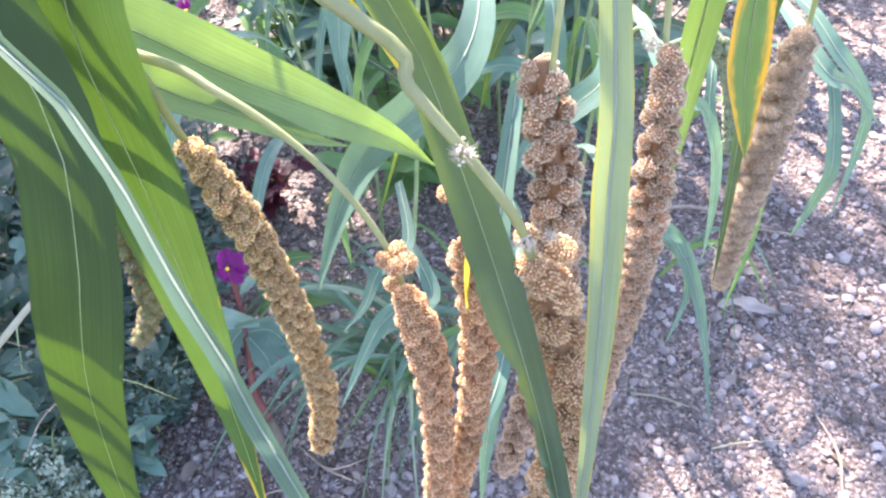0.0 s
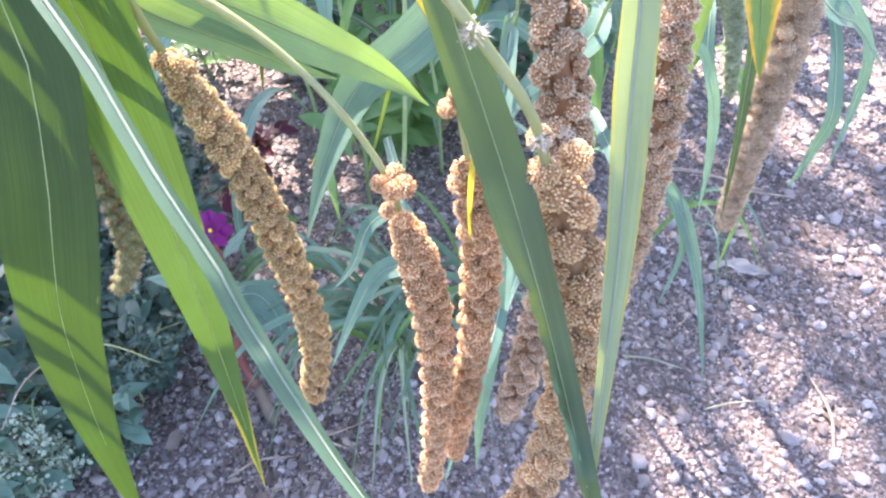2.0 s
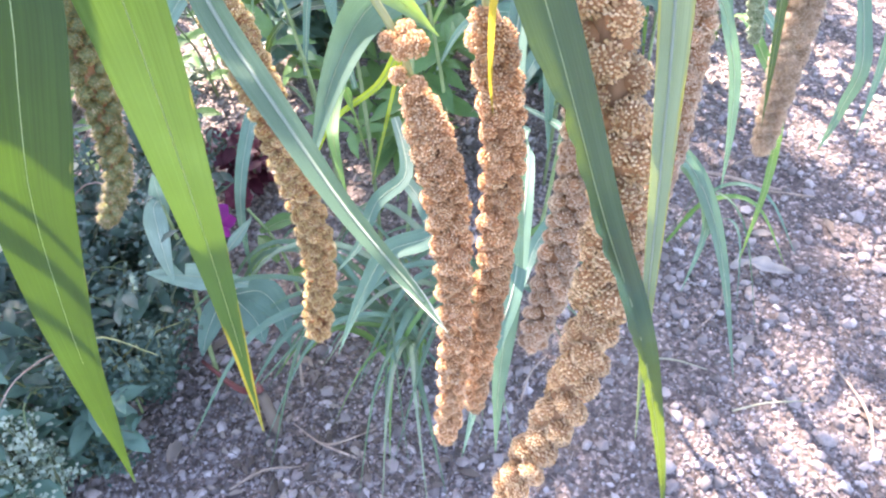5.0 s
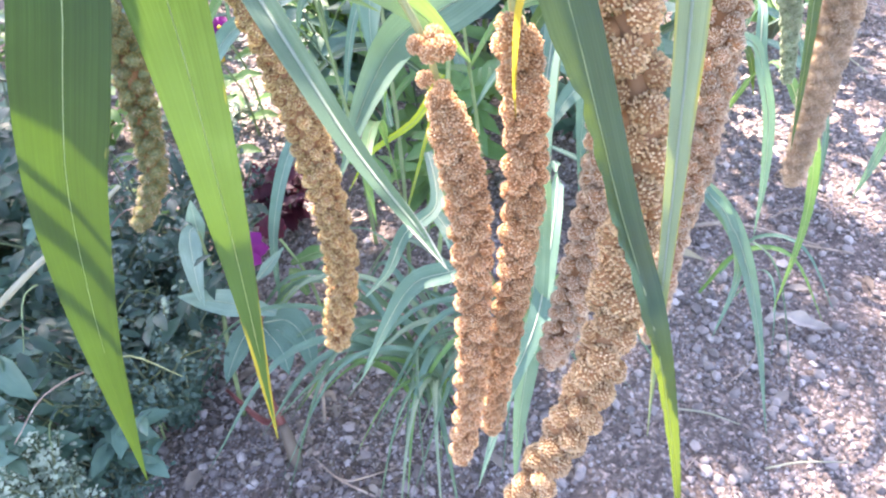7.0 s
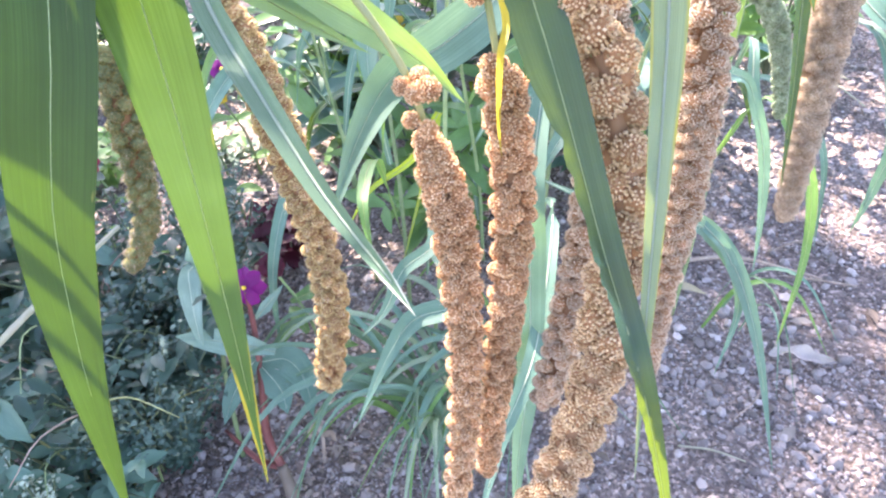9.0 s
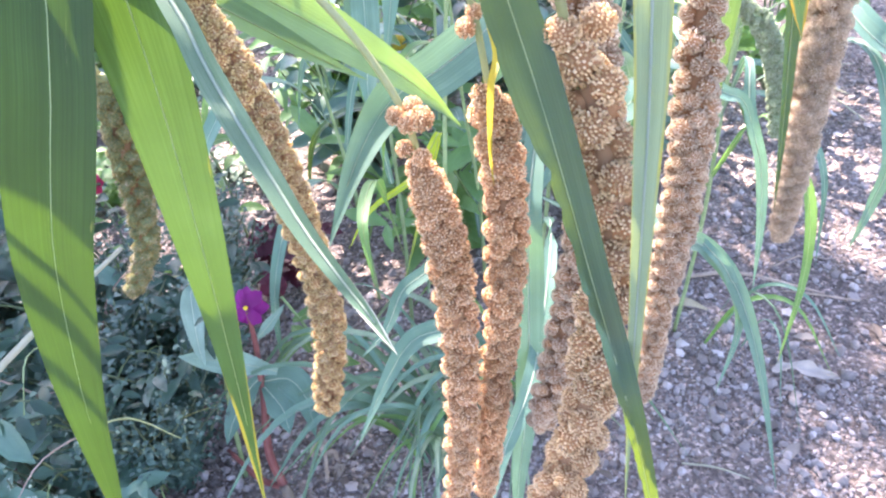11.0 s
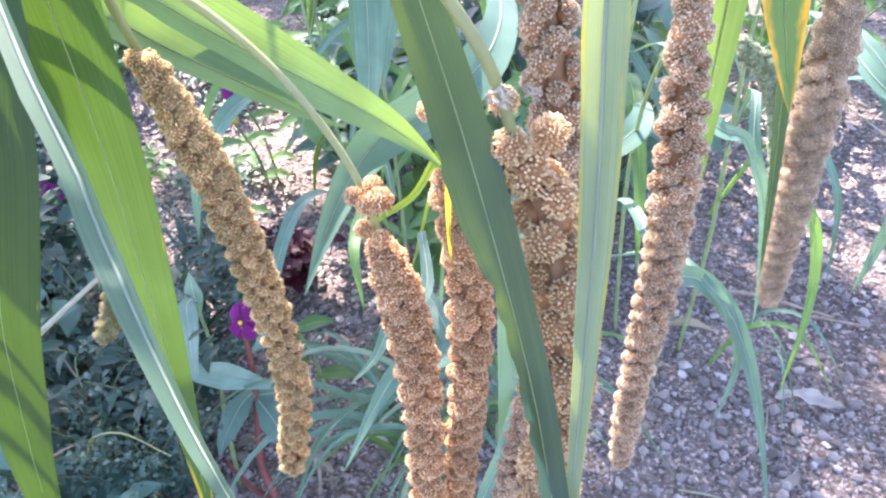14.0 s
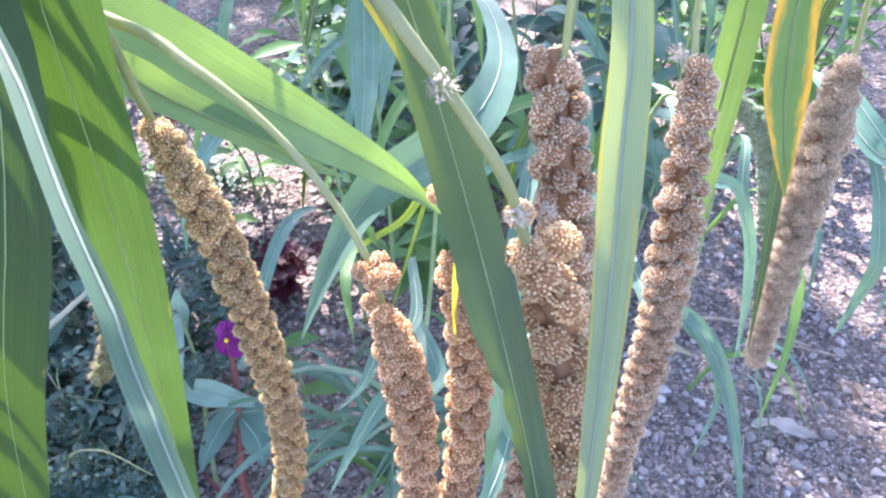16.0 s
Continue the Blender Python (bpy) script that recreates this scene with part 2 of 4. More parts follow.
BUSHSTEM = plain_material("bush_stem", [(0.3, (0.07, 0.11, 0.06)), (0.7, (0.13, 0.17, 0.10))])
GREENCORE = plain_material("green_ear_core", [(0.3, (0.20, 0.27, 0.14)), (0.7, (0.30, 0.38, 0.21))])
BRISTLE = plain_material("bristle", [(0.3, (0.62, 0.54, 0.42)), (0.7, (0.78, 0.70, 0.58))], through_light=(0.8, 0.7, 0.52))
PEBBLE = plain_material("pebble", [(0.08, (0.085, 0.073, 0.069)), (0.4, (0.238, 0.206, 0.194)), (0.8, (0.42, 0.375, 0.36)), (1.0, (0.68, 0.63, 0.615))], scale=70, rough=0.8, bump=0.4, bump_scale=300, island=True)
STONE = plain_material("stone", [(0.25, (0.17, 0.145, 0.138)), (0.5, (0.29, 0.26, 0.25)), (0.8, (0.45, 0.415, 0.40))], scale=45, rough=0.8, bump=0.4, bump_scale=250, random_value=0.45)


def soil_material():
    m, ns, ln = material("soil")
    out = ns.new("ShaderNodeOutputMaterial")
    co = ns.new("ShaderNodeTexCoord")
    big = node(ns, "ShaderNodeTexNoise", Scale=5, Detail=5)
    fine = node(ns, "ShaderNodeTexNoise", Scale=90, Detail=6, Roughness=0.7)
    grit = node(ns, "ShaderNodeTexVoronoi", Scale=150)
    for t in (big, fine, grit):
        ln.new(co.outputs["Object"], t.inputs[0])
    a = ramp(ns, [(0.3, (0.105, 0.085, 0.078)), (0.5, (0.202, 0.168, 0.152)), (0.7, (0.345, 0.30, 0.272))])
    ln.new(fine.outputs[0], a.inputs[0])
    b = ramp(ns, [(0.35, (0.75, 0.72, 0.72)), (0.65, (1.2, 1.15, 1.12))])
    ln.new(big.outputs[0], b.inputs[0])
    mx = ns.new("ShaderNodeMix")
    mx.data_type, mx.blend_type = "RGBA", "MULTIPLY"
    mx.inputs[0].default_value = 1
    ln.new(a.outputs[0], mx.inputs[6])
    ln.new(b.outputs[0], mx.inputs[7])
    # single grains of grit, each with its own tone
    chips = node(ns, "ShaderNodeTexVoronoi", Scale=230)
    ln.new(co.outputs["Object"], chips.inputs[0])
    tone = ns.new("ShaderNodeSeparateColor")
    ln.new(chips.outputs["Color"], tone.inputs[0])
    tr = ramp(ns, [(0.0, (0.50, 0.49, 0.48)), (0.45, (0.85, 0.84, 0.83)), (0.80, (1.15, 1.14, 1.12)), (0.97, (2.3, 2.25, 2.2))])
    ln.new(tone.outputs[0], tr.inputs[0])
    speck = ns.new("ShaderNodeMix")
    speck.data_type, speck.blend_type = "RGBA", "MULTIPLY"
    speck.inputs[0].default_value = 1
    ln.new(mx.outputs[2], speck.inputs[6])
    ln.new(tr.outputs[0], speck.inputs[7])
    mx = speck
    bp = node(ns, "ShaderNodeBump", Strength=0.7, Distance=0.004)
    ln.new(grit.outputs[0], bp.inputs["Height"])
    b2 = node(ns, "ShaderNodeBump", Strength=0.5, Distance=0.006)
    ln.new(fine.outputs[0], b2.inputs["Height"])
    ln.new(bp.outputs[0], b2.inputs["Normal"])
    p = node(ns, "ShaderNodeBsdfPrincipled", Roughness=0.9)
    ln.new(mx.outputs[2], p.inputs["Base Color"])
    ln.new(b2.outputs[0], p.inputs["Normal"])
    ln.new(p.outputs[0], out.inputs[0])
    return m


SOIL = soil_material()


# ---- building helpers ----
def spline(points, n):
    """n places along a smooth curve through the points."""
    c = [Vector(p) for p in points]
    e = [c[0] * 2 - c[1], *c, c[-1] * 2 - c[-2]]
    out = []
    for k in range(n):
        u = (len(c) - 1) * k / (n - 1)
        i = min(int(u), len(c) - 2)
        s = u - i
        a, b, d, f = e[i:i + 4]
        out.append(0.5 * (b * 2 + (d - a) * s + (a * 2 - b * 5 + d * 4 - f) * s * s + (b * 3 - a - d * 3 + f) * s ** 3))
    return out


def thing(name, at, label, category, group="", kind=""):
    ob = new(name)
    ob.empty_display_size = 0.02
    ob.location = at
    return tagged(ob, label, category, group, kind)


def part(name, bm, mat, parent, label=""):
    """A bmesh or mesh, in world places, as one object under a thing or a part."""
    if isinstance(bm, bpy.types.Mesh):
        me = bm
    else:
        me = bpy.data.meshes.new(name)
        bm.to_mesh(me)
        bm.free()
    me.materials.append(mat)
    me.polygons.foreach_set("use_smooth", [True] * len(me.polygons))
    ob = new(name, me)
    if parent:
        ob.parent = parent
        if parent.type == "EMPTY":
            ob.matrix_parent_inverse = Matrix.Translation(parent.location).inverted()
    return tagged(ob, label)


def tube(points, radii, n=24, sides=8, bm=None):
    bm = bm or bmesh.new()
    cs = spline(points, n)
    rings = []
    side = None
    for i, c in enumerate(cs):
        t = (cs[min(i + 1, n - 1)] - cs[max(i - 1, 0)]).normalized()
        side = (side - t * side.dot(t)).normalized() if side else t.orthogonal().normalized()
        up = t.cross(side)
        u = i / (n - 1) * (len(radii) - 1)
        k = min(int(u), len(radii) - 2)
        r = radii[k] + (radii[k + 1] - radii[k]) * (u - k)
        rings.append([bm.verts.new(c + (side * math.cos(a) + up * math.sin(a)) * r) for a in (2 * math.pi * j / sides for j in range(sides))])
    for a, b in zip(rings, rings[1:]):
        for j in range(sides):
            bm.faces.new((a[j], a[(j + 1) % sides], b[(j + 1) % sides], b[j]))
    bm.faces.new(rings[0][::-1])
    bm.faces.new(rings[-1])
    return bm


def blade(points, width, facing, n=36, fold=0.22, swell=0.35, start=0.5, twist=0.0, wavy=0.02, bite=0.0, seed=1, bm=None, across=8, power=1.0):
    """A long leaf along a curve: width at its broadest, tapering to a point; facing: the way its upper side looks."""
    rng = random.Random(seed)
    fresh = bm is None
    bm = bm or bmesh.new()
    uvl = bm.loops.layers.uv.verify()
    cs = spline(points, n)
    face = Vector(facing).normalized()
    rows = []
    ph = rng.uniform(0, 6)
    for i, c in enumerate(cs):
        v = i / (n - 1)
        t = (cs[min(i + 1, n - 1)] - cs[max(i - 1, 0)]).normalized()
        s = t.cross(face).normalized()
        q = Matrix.Rotation(radians(twist) * (v - 0.5), 3, t)
        s = q @ s
        up = s.cross(t)
        w = start + (1 - start) * min(1, v / swell) if v < swell else 1 - ((v - swell) / (1 - swell)) ** (1.6 * power)
        w = max(w, 0.012) * width / 2
        row = []
        for j in range(across + 1):
            u = j / across * 2 - 1
            g = 1.0
            if bite and u > 0:
                eaten = min(1, max(0, (v - bite) / 0.035))
                g = 1.12 - eaten * (0.50 + 0.22 * noise.noise(Vector((v * 85, seed, 0)))) - 0.25 * max(0, noise.noise(Vector((v * 60, seed, 5)))) * (v > bite - 0.08)
            p = c + s * (u * w * g) + up * (fold * abs(u) ** 1.3 * w + wavy * width * math.sin(v * 17 + ph + 2 * u) * abs(u) * (1 if v < 0.95 else 0))
            row.append((bm.verts.new(p), (j / across, v)))
        rows.append(row)
    for a, b in zip(rows, rows[1:]):
        for j in range(across):
            f = bm.faces.new((a[j][0], a[j + 1][0], b[j + 1][0], b[j][0]))
            for loop, (_, uv) in zip(f.loops, (a[j], a[j + 1], b[j + 1], b[j])):
                loop[uvl].uv = uv
    return bm


def leaf(parent, points, width, mat, facing=(0, -0.7, 0.7), rib=0.0007, label="", rib_mat=None, **more):
    """A blade with its raised pale midrib."""
    ob = part("leaf", blade(points, width, facing, **more), mat, parent, label)
    if rib:
        n = 30
        cs = spline(points, n)
        lift = Vector(facing).normalized() * rib * 0.25
        part("midrib", tube([c + lift for c in cs[:int(n * 0.93)]], [rib, rib * 0.7, rib * 0.25], 26, 6), rib_mat or (PALERIB if mat in (BLUE, PALE, BROAD, ZLEAF, LINEN) else RIB), ob)
    return ob


ICO = bmesh.new()
bmesh.ops.create_icosphere(ICO, subdivisions=1, radius=1)
ICO_V = np.array([v.co[:] for v in ICO.verts])
ICO_F = np.array([[v.index for v in f.verts] for f in ICO.faces])
OCT_V = np.array(((1, 0, 0), (-1, 0, 0), (0, 1, 0), (0, -1, 0), (0, 0, 1), (0, 0, -1)), dtype=float)
OCT_F = np.array(((0, 2, 4), (2, 1, 4), (1, 3, 4), (3, 0, 4), (2, 0, 5), (1, 2, 5), (3, 1, 5), (0, 3, 5)))


def mesh_from(name, verts, faces):
    me = bpy.data.meshes.new(name)
    me.vertices.add(len(verts))
    me.vertices.foreach_set("co", np.asarray(verts, dtype=np.float32).ravel())
    me.loops.add(faces.size)
    me.loops.foreach_set("vertex_index", faces.ravel().astype(np.int32))
    me.polygons.add(len(faces))
    me.polygons.foreach_set("loop_start", np.arange(0, faces.size, faces.shape[1], dtype=np.int32))
    me.update(calc_edges=True)
    me.polygons.foreach_set("use_smooth", [True] * len(me.polygons))
    return me


def lobe_mesh(name, seed, grains, size, mat, core):
    """A head of seed grains, one unit in radius, on a brown base that shows at its foot; its outer side is +z."""
    rng = np.random.default_rng(seed)
    vs, fs, base = [ICO_V * 0.93], [ICO_F], len(ICO_V)
    for k in range(grains):
        z = 1 - 1.25 * (k + 0.5) / grains
        a = k * 2.399963 + rng.uniform(-0.12, 0.12)
        r = math.sqrt(max(0, 1 - z * z))
        d = np.array((r * math.cos(a), r * math.sin(a), z))
        s = size * rng.uniform(0.80, 1.12)
        c = d * rng.uniform(0.93, 1.06)
        e = np.eye(3) + 0.12 * np.outer(d, d)
        vs.append(OCT_V @ (e * s * 1.25).T + c)
        fs.append(OCT_F + base)
        base += len(OCT_V)
    me = mesh_from(name, np.concatenate(vs), np.concatenate(fs))
    me.materials.append(mat)
    me.materials.append(core)
    slots = np.zeros(len(me.polygons), dtype=np.int32)
    slots[:len(ICO_F)] = 1
    me.polygons.foreach_set("material_index", slots)
    return me


LOBES = {}


def lobes_for(mat, grains, size, core):
    key = (mat.name, grains)
    if key not in LOBES:
        LOBES[key] = [lobe_mesh("lobe", 10 + i, grains, size, mat, core) for i in range(5)]
    return LOBES[key]


def ear(parent, points, radius, mat, lobe=0.0052, label="", seed=1, top=0.55, tail=0.72, knobs=(), grains=112, grain=0.102, bristles=1500, loose=0.0, start=0.0, core=None, swollen=0.0, gap=1.90, shell=None):
    """A millet ear along a curve from its stalk to its tip: clusters of grains set spirally on a core."""
    rng = random.Random(seed)
    cs = spline(points, 120)
    length = sum((b - a).length for a, b in zip(cs, cs[1:]))

    def profile(v):
        r = top + (1 - top) * min(1, v / 0.16) if v < 0.16 else 1 - (1 - tail) * ((v - 0.16) / 0.84) ** 1.6
        return r * (math.sqrt(max(0, 1 - ((v - 0.95) / 0.05) ** 2)) * 0.55 + 0.45 if v > 0.95 else 1)

    body = part("ear", tube(points, [radius * 0.3, radius * 0.5, radius * 0.5, radius * 0.42, radius * 0.2], 40, 10), core or CORE, parent, label)
    meshes = lobes_for(mat, grains, grain, shell or core or LOBE)
    count = int(length * (1 - start) * 2 * math.pi * (radius - lobe * 0.6) / (lobe * gap) ** 2)
    hairs = []
    for k in range(count):
        v = start + (1 - start) * ((k + 0.5) / count) ** 0.87
        i = min(int(v * 119), 118)
        c = cs[i].lerp(cs[i + 1], v * 119 - i)
        t = (cs[min(i + 2, 119)] - cs[max(i - 1, 0)]).normalized()
        s = t.orthogonal().normalized()
        a = k * 2.399963 + rng.uniform(-0.2, 0.2)
        out = (s * math.cos(a) + t.cross(s) * math.sin(a)).normalized()
        size = lobe * rng.uniform(0.78, 1.18) * (1.08 + swollen - (0.36 + swollen) * v)
        r = max(profile(v) * radius - size * (0.80 + 0.22 * v), 0) * (1 + loose * rng.uniform(-1, 1))
        away = (out + t * rng.uniform(-0.1, 0.35)).normalized()
        q = away.to_track_quat("Z", "Y").to_matrix().to_4x4() @ Matrix.Rotation(rng.uniform(0, 6.28), 4, "Z")
        o = new("lobe", meshes[k % len(meshes)])
        o.parent = body
        o.matrix_basis = Matrix.Translation(c + out * r) @ q @ Matrix.Diagonal((size * 1.04, size * 1.04, size * rng.uniform(0.9, 1.2), 1))
        hairs.append((c + out * r, out, t, size))
    for at, size in knobs:
        o = new("lobe", meshes[0])
        o.parent = body
        o.matrix_basis = Matrix.Translation(at) @ Vector((rng.uniform(-0.4, 0.4), -0.7, 0.7)).to_track_quat("Z", "Y").to_matrix().to_4x4() @ Matrix.Diagonal((size, size, size, 1))
    vs, fs = [], []
    for k in range(bristles):
        c, out, t, size = hairs[rng.randrange(len(hairs))]
        d = (out + Vector((rng.uniform(-1, 1), rng.uniform(-1, 1), rng.uniform(-1, 1))) * 0.7).normalized()
        a = c + d * size * 0.95
        e = a + (d + t * 0.4).normalized() * rng.uniform(0.0008, 0.0028)
        w = d.orthogonal().normalized() * 0.00011
        w2 = d.cross(w)
        n = len(vs)
        vs += [a + w, a - w * 0.5 + w2 * 0.87, a - w * 0.5 - w2 * 0.87, e]
        fs += [(n, n + 1, n + 3), (n + 1, n + 2, n + 3), (n + 2, n, n + 3)]
    if vs:
        part("bristles", mesh_from("bristles", np.array([v[:] for v in vs]), np.array(fs)), BRISTLE, body)
    return body


# ---- ground: one sheet to the horizon ----
def ground_sheet():
    def steps(a, b, fine, coarse):
        xs = list(np.arange(a, b + 1e-6, fine))
        left, right, d = [a], [b], fine
        while right[-1] < coarse:
            d *= 1.6
            right.append(right[-1] + d)
            left.append(left[-1] - d)
        return left[:0:-1] + xs + right[1:]

    xs, ys = steps(-1.6, 1.3, 0.02, 400), steps(0.0, 2.4, 0.02, 400)
    vs = []
    for y in ys:
        for x in xs:
            h = noise.noise(Vector((x * 3, y * 3, 0))) * 0.008 + noise.noise(Vector((x * 14, y * 14, 3))) * 0.004 if abs(x) < 3 and abs(y) < 4 else 0
            vs.append((x, y, h))
    w = len(xs)
    fs = np.array([(j * w + i, j * w + i + 1, (j + 1) * w + i + 1, (j + 1) * w + i) for j in range(len(ys) - 1) for i in range(w - 1)])
    me = mesh_from("ground", np.array(vs), fs)
    me.materials.append(SOIL)
    return tagged(new("ground", me), "grey-brown stony garden soil with scattered gravel", "ground", kind="structure")


def height(x, y):
    return noise.noise(Vector((x * 3, y * 3, 0))) * 0.008 + noise.noise(Vector((x * 14, y * 14, 3))) * 0.004


ground = ground_sheet()


def pebble_shape(seed):
    rng = np.random.default_rng(seed)
    v = ICO_V * rng.uniform(0.62, 1.22, (len(ICO_V), 1)) * np.array((1, rng.uniform(0.65, 0.95), rng.uniform(0.5, 0.8)))
    return v


SHAPES = [pebble_shape(i) for i in range(24)]


def gravel():
    rng = np.random.default_rng(5)
    vs, fs, base = [], [], 0
    chips = [OCT_V * rng.uniform(0.6, 1.3, (6, 1)) * np.array((1, rng.uniform(0.6, 1), rng.uniform(0.5, 0.9))) for _ in range(24)]
    for k in range(104000):
        y = 0.12 + 1.5 * rng.uniform() ** 1.35
        x = rng.uniform(-0.60 - 0.4 * min(1, max(0, y - 0.5)), 0.95)
        bare = noise.noise(Vector((x * 4, y * 4, 9)))
        if bare < -0.25 and k % 3:
            continue
        large = k % 7 == 0
        s = 0.0032 + 0.0068 * rng.uniform() ** 3.2 if large else rng.uniform(0.0013, 0.0034)
        a = rng.uniform(0, 6.28)
        rot = np.array(((math.cos(a), -math.sin(a), 0), (math.sin(a), math.cos(a), 0), (0, 0, 1)))
        shape, faces = (SHAPES, ICO_F) if large else (chips, OCT_F)
        vs.append(shape[k % 24] @ rot.T * s + np.array((x, y, height(x, y) + s * 0.25)))
        fs.append(faces + base)
        base += len(shape[0])
    me = mesh_from("gravel", np.concatenate(vs), np.concatenate(fs))
    me.materials.append(PEBBLE)
    me.polygons.foreach_set("use_smooth", [False] * len(me.polygons))
    return tagged(new("gravel", me), "loose grey and lavender gravel lying on the soil", "gravel", kind="stuff")


gravel()


# ---- the millet plants whose ears hang before the camera ----
def millet(root, label):
    return thing("millet_plant", root, label, "millet plant", "millet plants")


def stem(plant, points, radius=0.0016, mat=None):
    return part("stem", tube(points, [radius * 2.2, radius * 1.8, radius * 1.1, radius], 48, 8), mat or STALK, plant)


def floret_tuft(plant, at, size, seed, label, grains=26):
    """A dry tuft of husks and hairs where a side branch of the ear has withered."""
    rng = np.random.default_rng(seed)
    vs, fs, base = [], [], 0
    for k in range(grains):
        d = rng.normal(0, 1, 3)
        d /= np.linalg.norm(d)
        c = np.array(at) + d * size * rng.uniform(0.15, 0.8) * np.array((1, 1, 1.3))
        vs.append(OCT_V * size * rng.uniform(0.10, 0.22, (1, 3)) + c)
        fs.append(OCT_F + base)
        base += 6
    for k in range(grains * 3):
        d = rng.normal(0, 1, 3)
        d /= np.linalg.norm(d)
        a, b = np.array(at) + d * size * 0.5, np.array(at) + d * size * rng.uniform(0.8, 1.25)
        w = np.cross(d, (0.3, 0.5, 0.8)) * 0.00016
        w2 = np.cross(d, w)
        vs.append(np.array((a + w, a - w, a + w2, a - w2, b, b + d * 0.0001)))
        fs.append(np.array(((0, 2, 4), (2, 1, 4), (1, 3, 4), (3, 0, 4), (0, 1, 5), (2, 3, 5), (0, 3, 5), (1, 2, 5))) + base)
        base += 6
    part("floret", mesh_from("floret", np.concatenate(vs), np.concatenate(fs)), HUSK, plant, label)


p1 = millet((-0.42, 0.06, 0), "millet plant with a yellowish ear under broad sunlit green leaves")
stem(p1, [(-0.42, 0.06, 0), (-0.41, 0.08, 0.4), (-0.34, 0.14, 0.74), (-0.20, 0.19, 0.80), (-0.125, 0.20, 0.73), (-0.104, 0.193, 0.672)])
ear(p1, [(-0.1036, 0.1932, 0.6711), (-0.0874, 0.1817, 0.6237), (-0.078, 0.1701, 0.5767), (-0.0743, 0.1592, 0.5308), (-0.082, 0.1482, 0.4867)], 0.0080, GRAIN_OLIVE, lobe=0.0032, gap=1.95, grains=84, grain=0.120, seed=11, top=0.62, tail=0.85, label="olive-yellow ear")
leaf(p1, [(-0.36, 0.13, 0.70), (-0.22, 0.20, 0.79), (-0.135, 0.212, 0.76), (-0.1240, 0.1903, 0.7119), (-0.1135, 0.167, 0.6518), (-0.1080, 0.1451, 0.5919), (-0.1057, 0.1258, 0.532), (-0.1055, 0.1083, 0.4721)], 0.040, GREEN, rib=0.0004, start=0.8, swell=0.42, power=0.56, seed=3, fold=0.12)
leaf(p1, [(-0.34, 0.14, 0.74), (-0.23, 0.25, 0.735), (-0.1547, 0.266, 0.6773), (-0.1148, 0.2717, 0.6426), (-0.0771, 0.2821, 0.6094), (-0.0438, 0.2949, 0.5753), (-0.018, 0.3073, 0.5378)], 0.036, BRIGHTENED, facing=(0.2, -0.5, 0.8), start=0.7, swell=0.45, seed=4)
leaf(p1, [(-0.34, 0.14, 0.74), (-0.22, 0.22, 0.72), (-0.147, 0.24, 0.669), (-0.125, 0.248, 0.647), (-0.103, 0.257, 0.626), (-0.079, 0.265, 0.604), (-0.062, 0.276, 0.587)], 0.018, BRIGHTENED, facing=(0.2, -0.5, 0.8), swell=0.4, seed=5)

# unseen leaf added higher up, to shade the lower green leaf
leaf(p1, [(-0.38, 0.10, 0.62), (-0.31, 0.30, 0.72), (-0.25, 0.36, 0.775), (-0.21, 0.32, 0.768), (-0.188, 0.292, 0.74), (-0.196, 0.297, 0.68)], 0.045, GREEN, start=0.6, swell=0.6, seed=25)
# second unseen leaf, added to throw a shadow across the upper leaves
leaf(p1, [(-0.34, 0.14, 0.74), (-0.24, 0.22, 0.83), (-0.17, 0.277, 0.812), (-0.11, 0.31, 0.775)], 0.03, BRIGHTENED, seed=26, swell=0.5)

p2 = millet((-0.46, -0.02, 0), "millet plant with a pinkish-tan ear on a bowed bare stalk")
stem(p2, [(-0.46, -0.02, 0), (-0.45, 0.02, 0.4), (-0.36, 0.12, 0.70), (-0.22, 0.20, 0.745), (-0.1165, 0.2049, 0.7037), (-0.0885, 0.1997, 0.6891), (-0.0644, 0.1921, 0.6712), (-0.0447, 0.1824, 0.6497), (-0.0305, 0.1701, 0.628), (-0.0255, 0.161, 0.605)], 0.0013)
ear(p2, [(-0.0262, 0.1625, 0.6120), (-0.0193, 0.1547, 0.5802), (-0.0166, 0.1421, 0.5332), (-0.0191, 0.1291, 0.4855), (-0.0254, 0.1161, 0.4374)], 0.0085, GRAIN_PINK, gap=1.86, lobe=0.0041, seed=12, top=0.55, tail=0.72, label="pinkish-tan ear with a separate knot of grains at its neck",
    knobs=[((-0.0247, 0.1660, 0.6290), 0.0044), ((-0.0290, 0.1640, 0.6285), 0.0036), ((-0.0335, 0.1670, 0.6300), 0.0033), ((-0.0275, 0.1710, 0.6310), 0.0036), ((-0.0312, 0.1630, 0.6190), 0.0031), ((-0.0252, 0.1605, 0.6165), 0.0034)])

p3 = millet((-0.50, 0.10, 0), "millet plant with a slender pinkish ear and a yellow withered strip")
stem(p3, [(-0.50, 0.10, 0), (-0.48, 0.14, 0.45), (-0.36, 0.22, 0.80), (-0.18, 0.25, 0.83), (-0.06, 0.225, 0.75), (-0.014, 0.196, 0.684), (-0.006, 0.182, 0.664), (-0.003, 0.176, 0.651), (-0.0002, 0.1687, 0.632)], 0.0012)
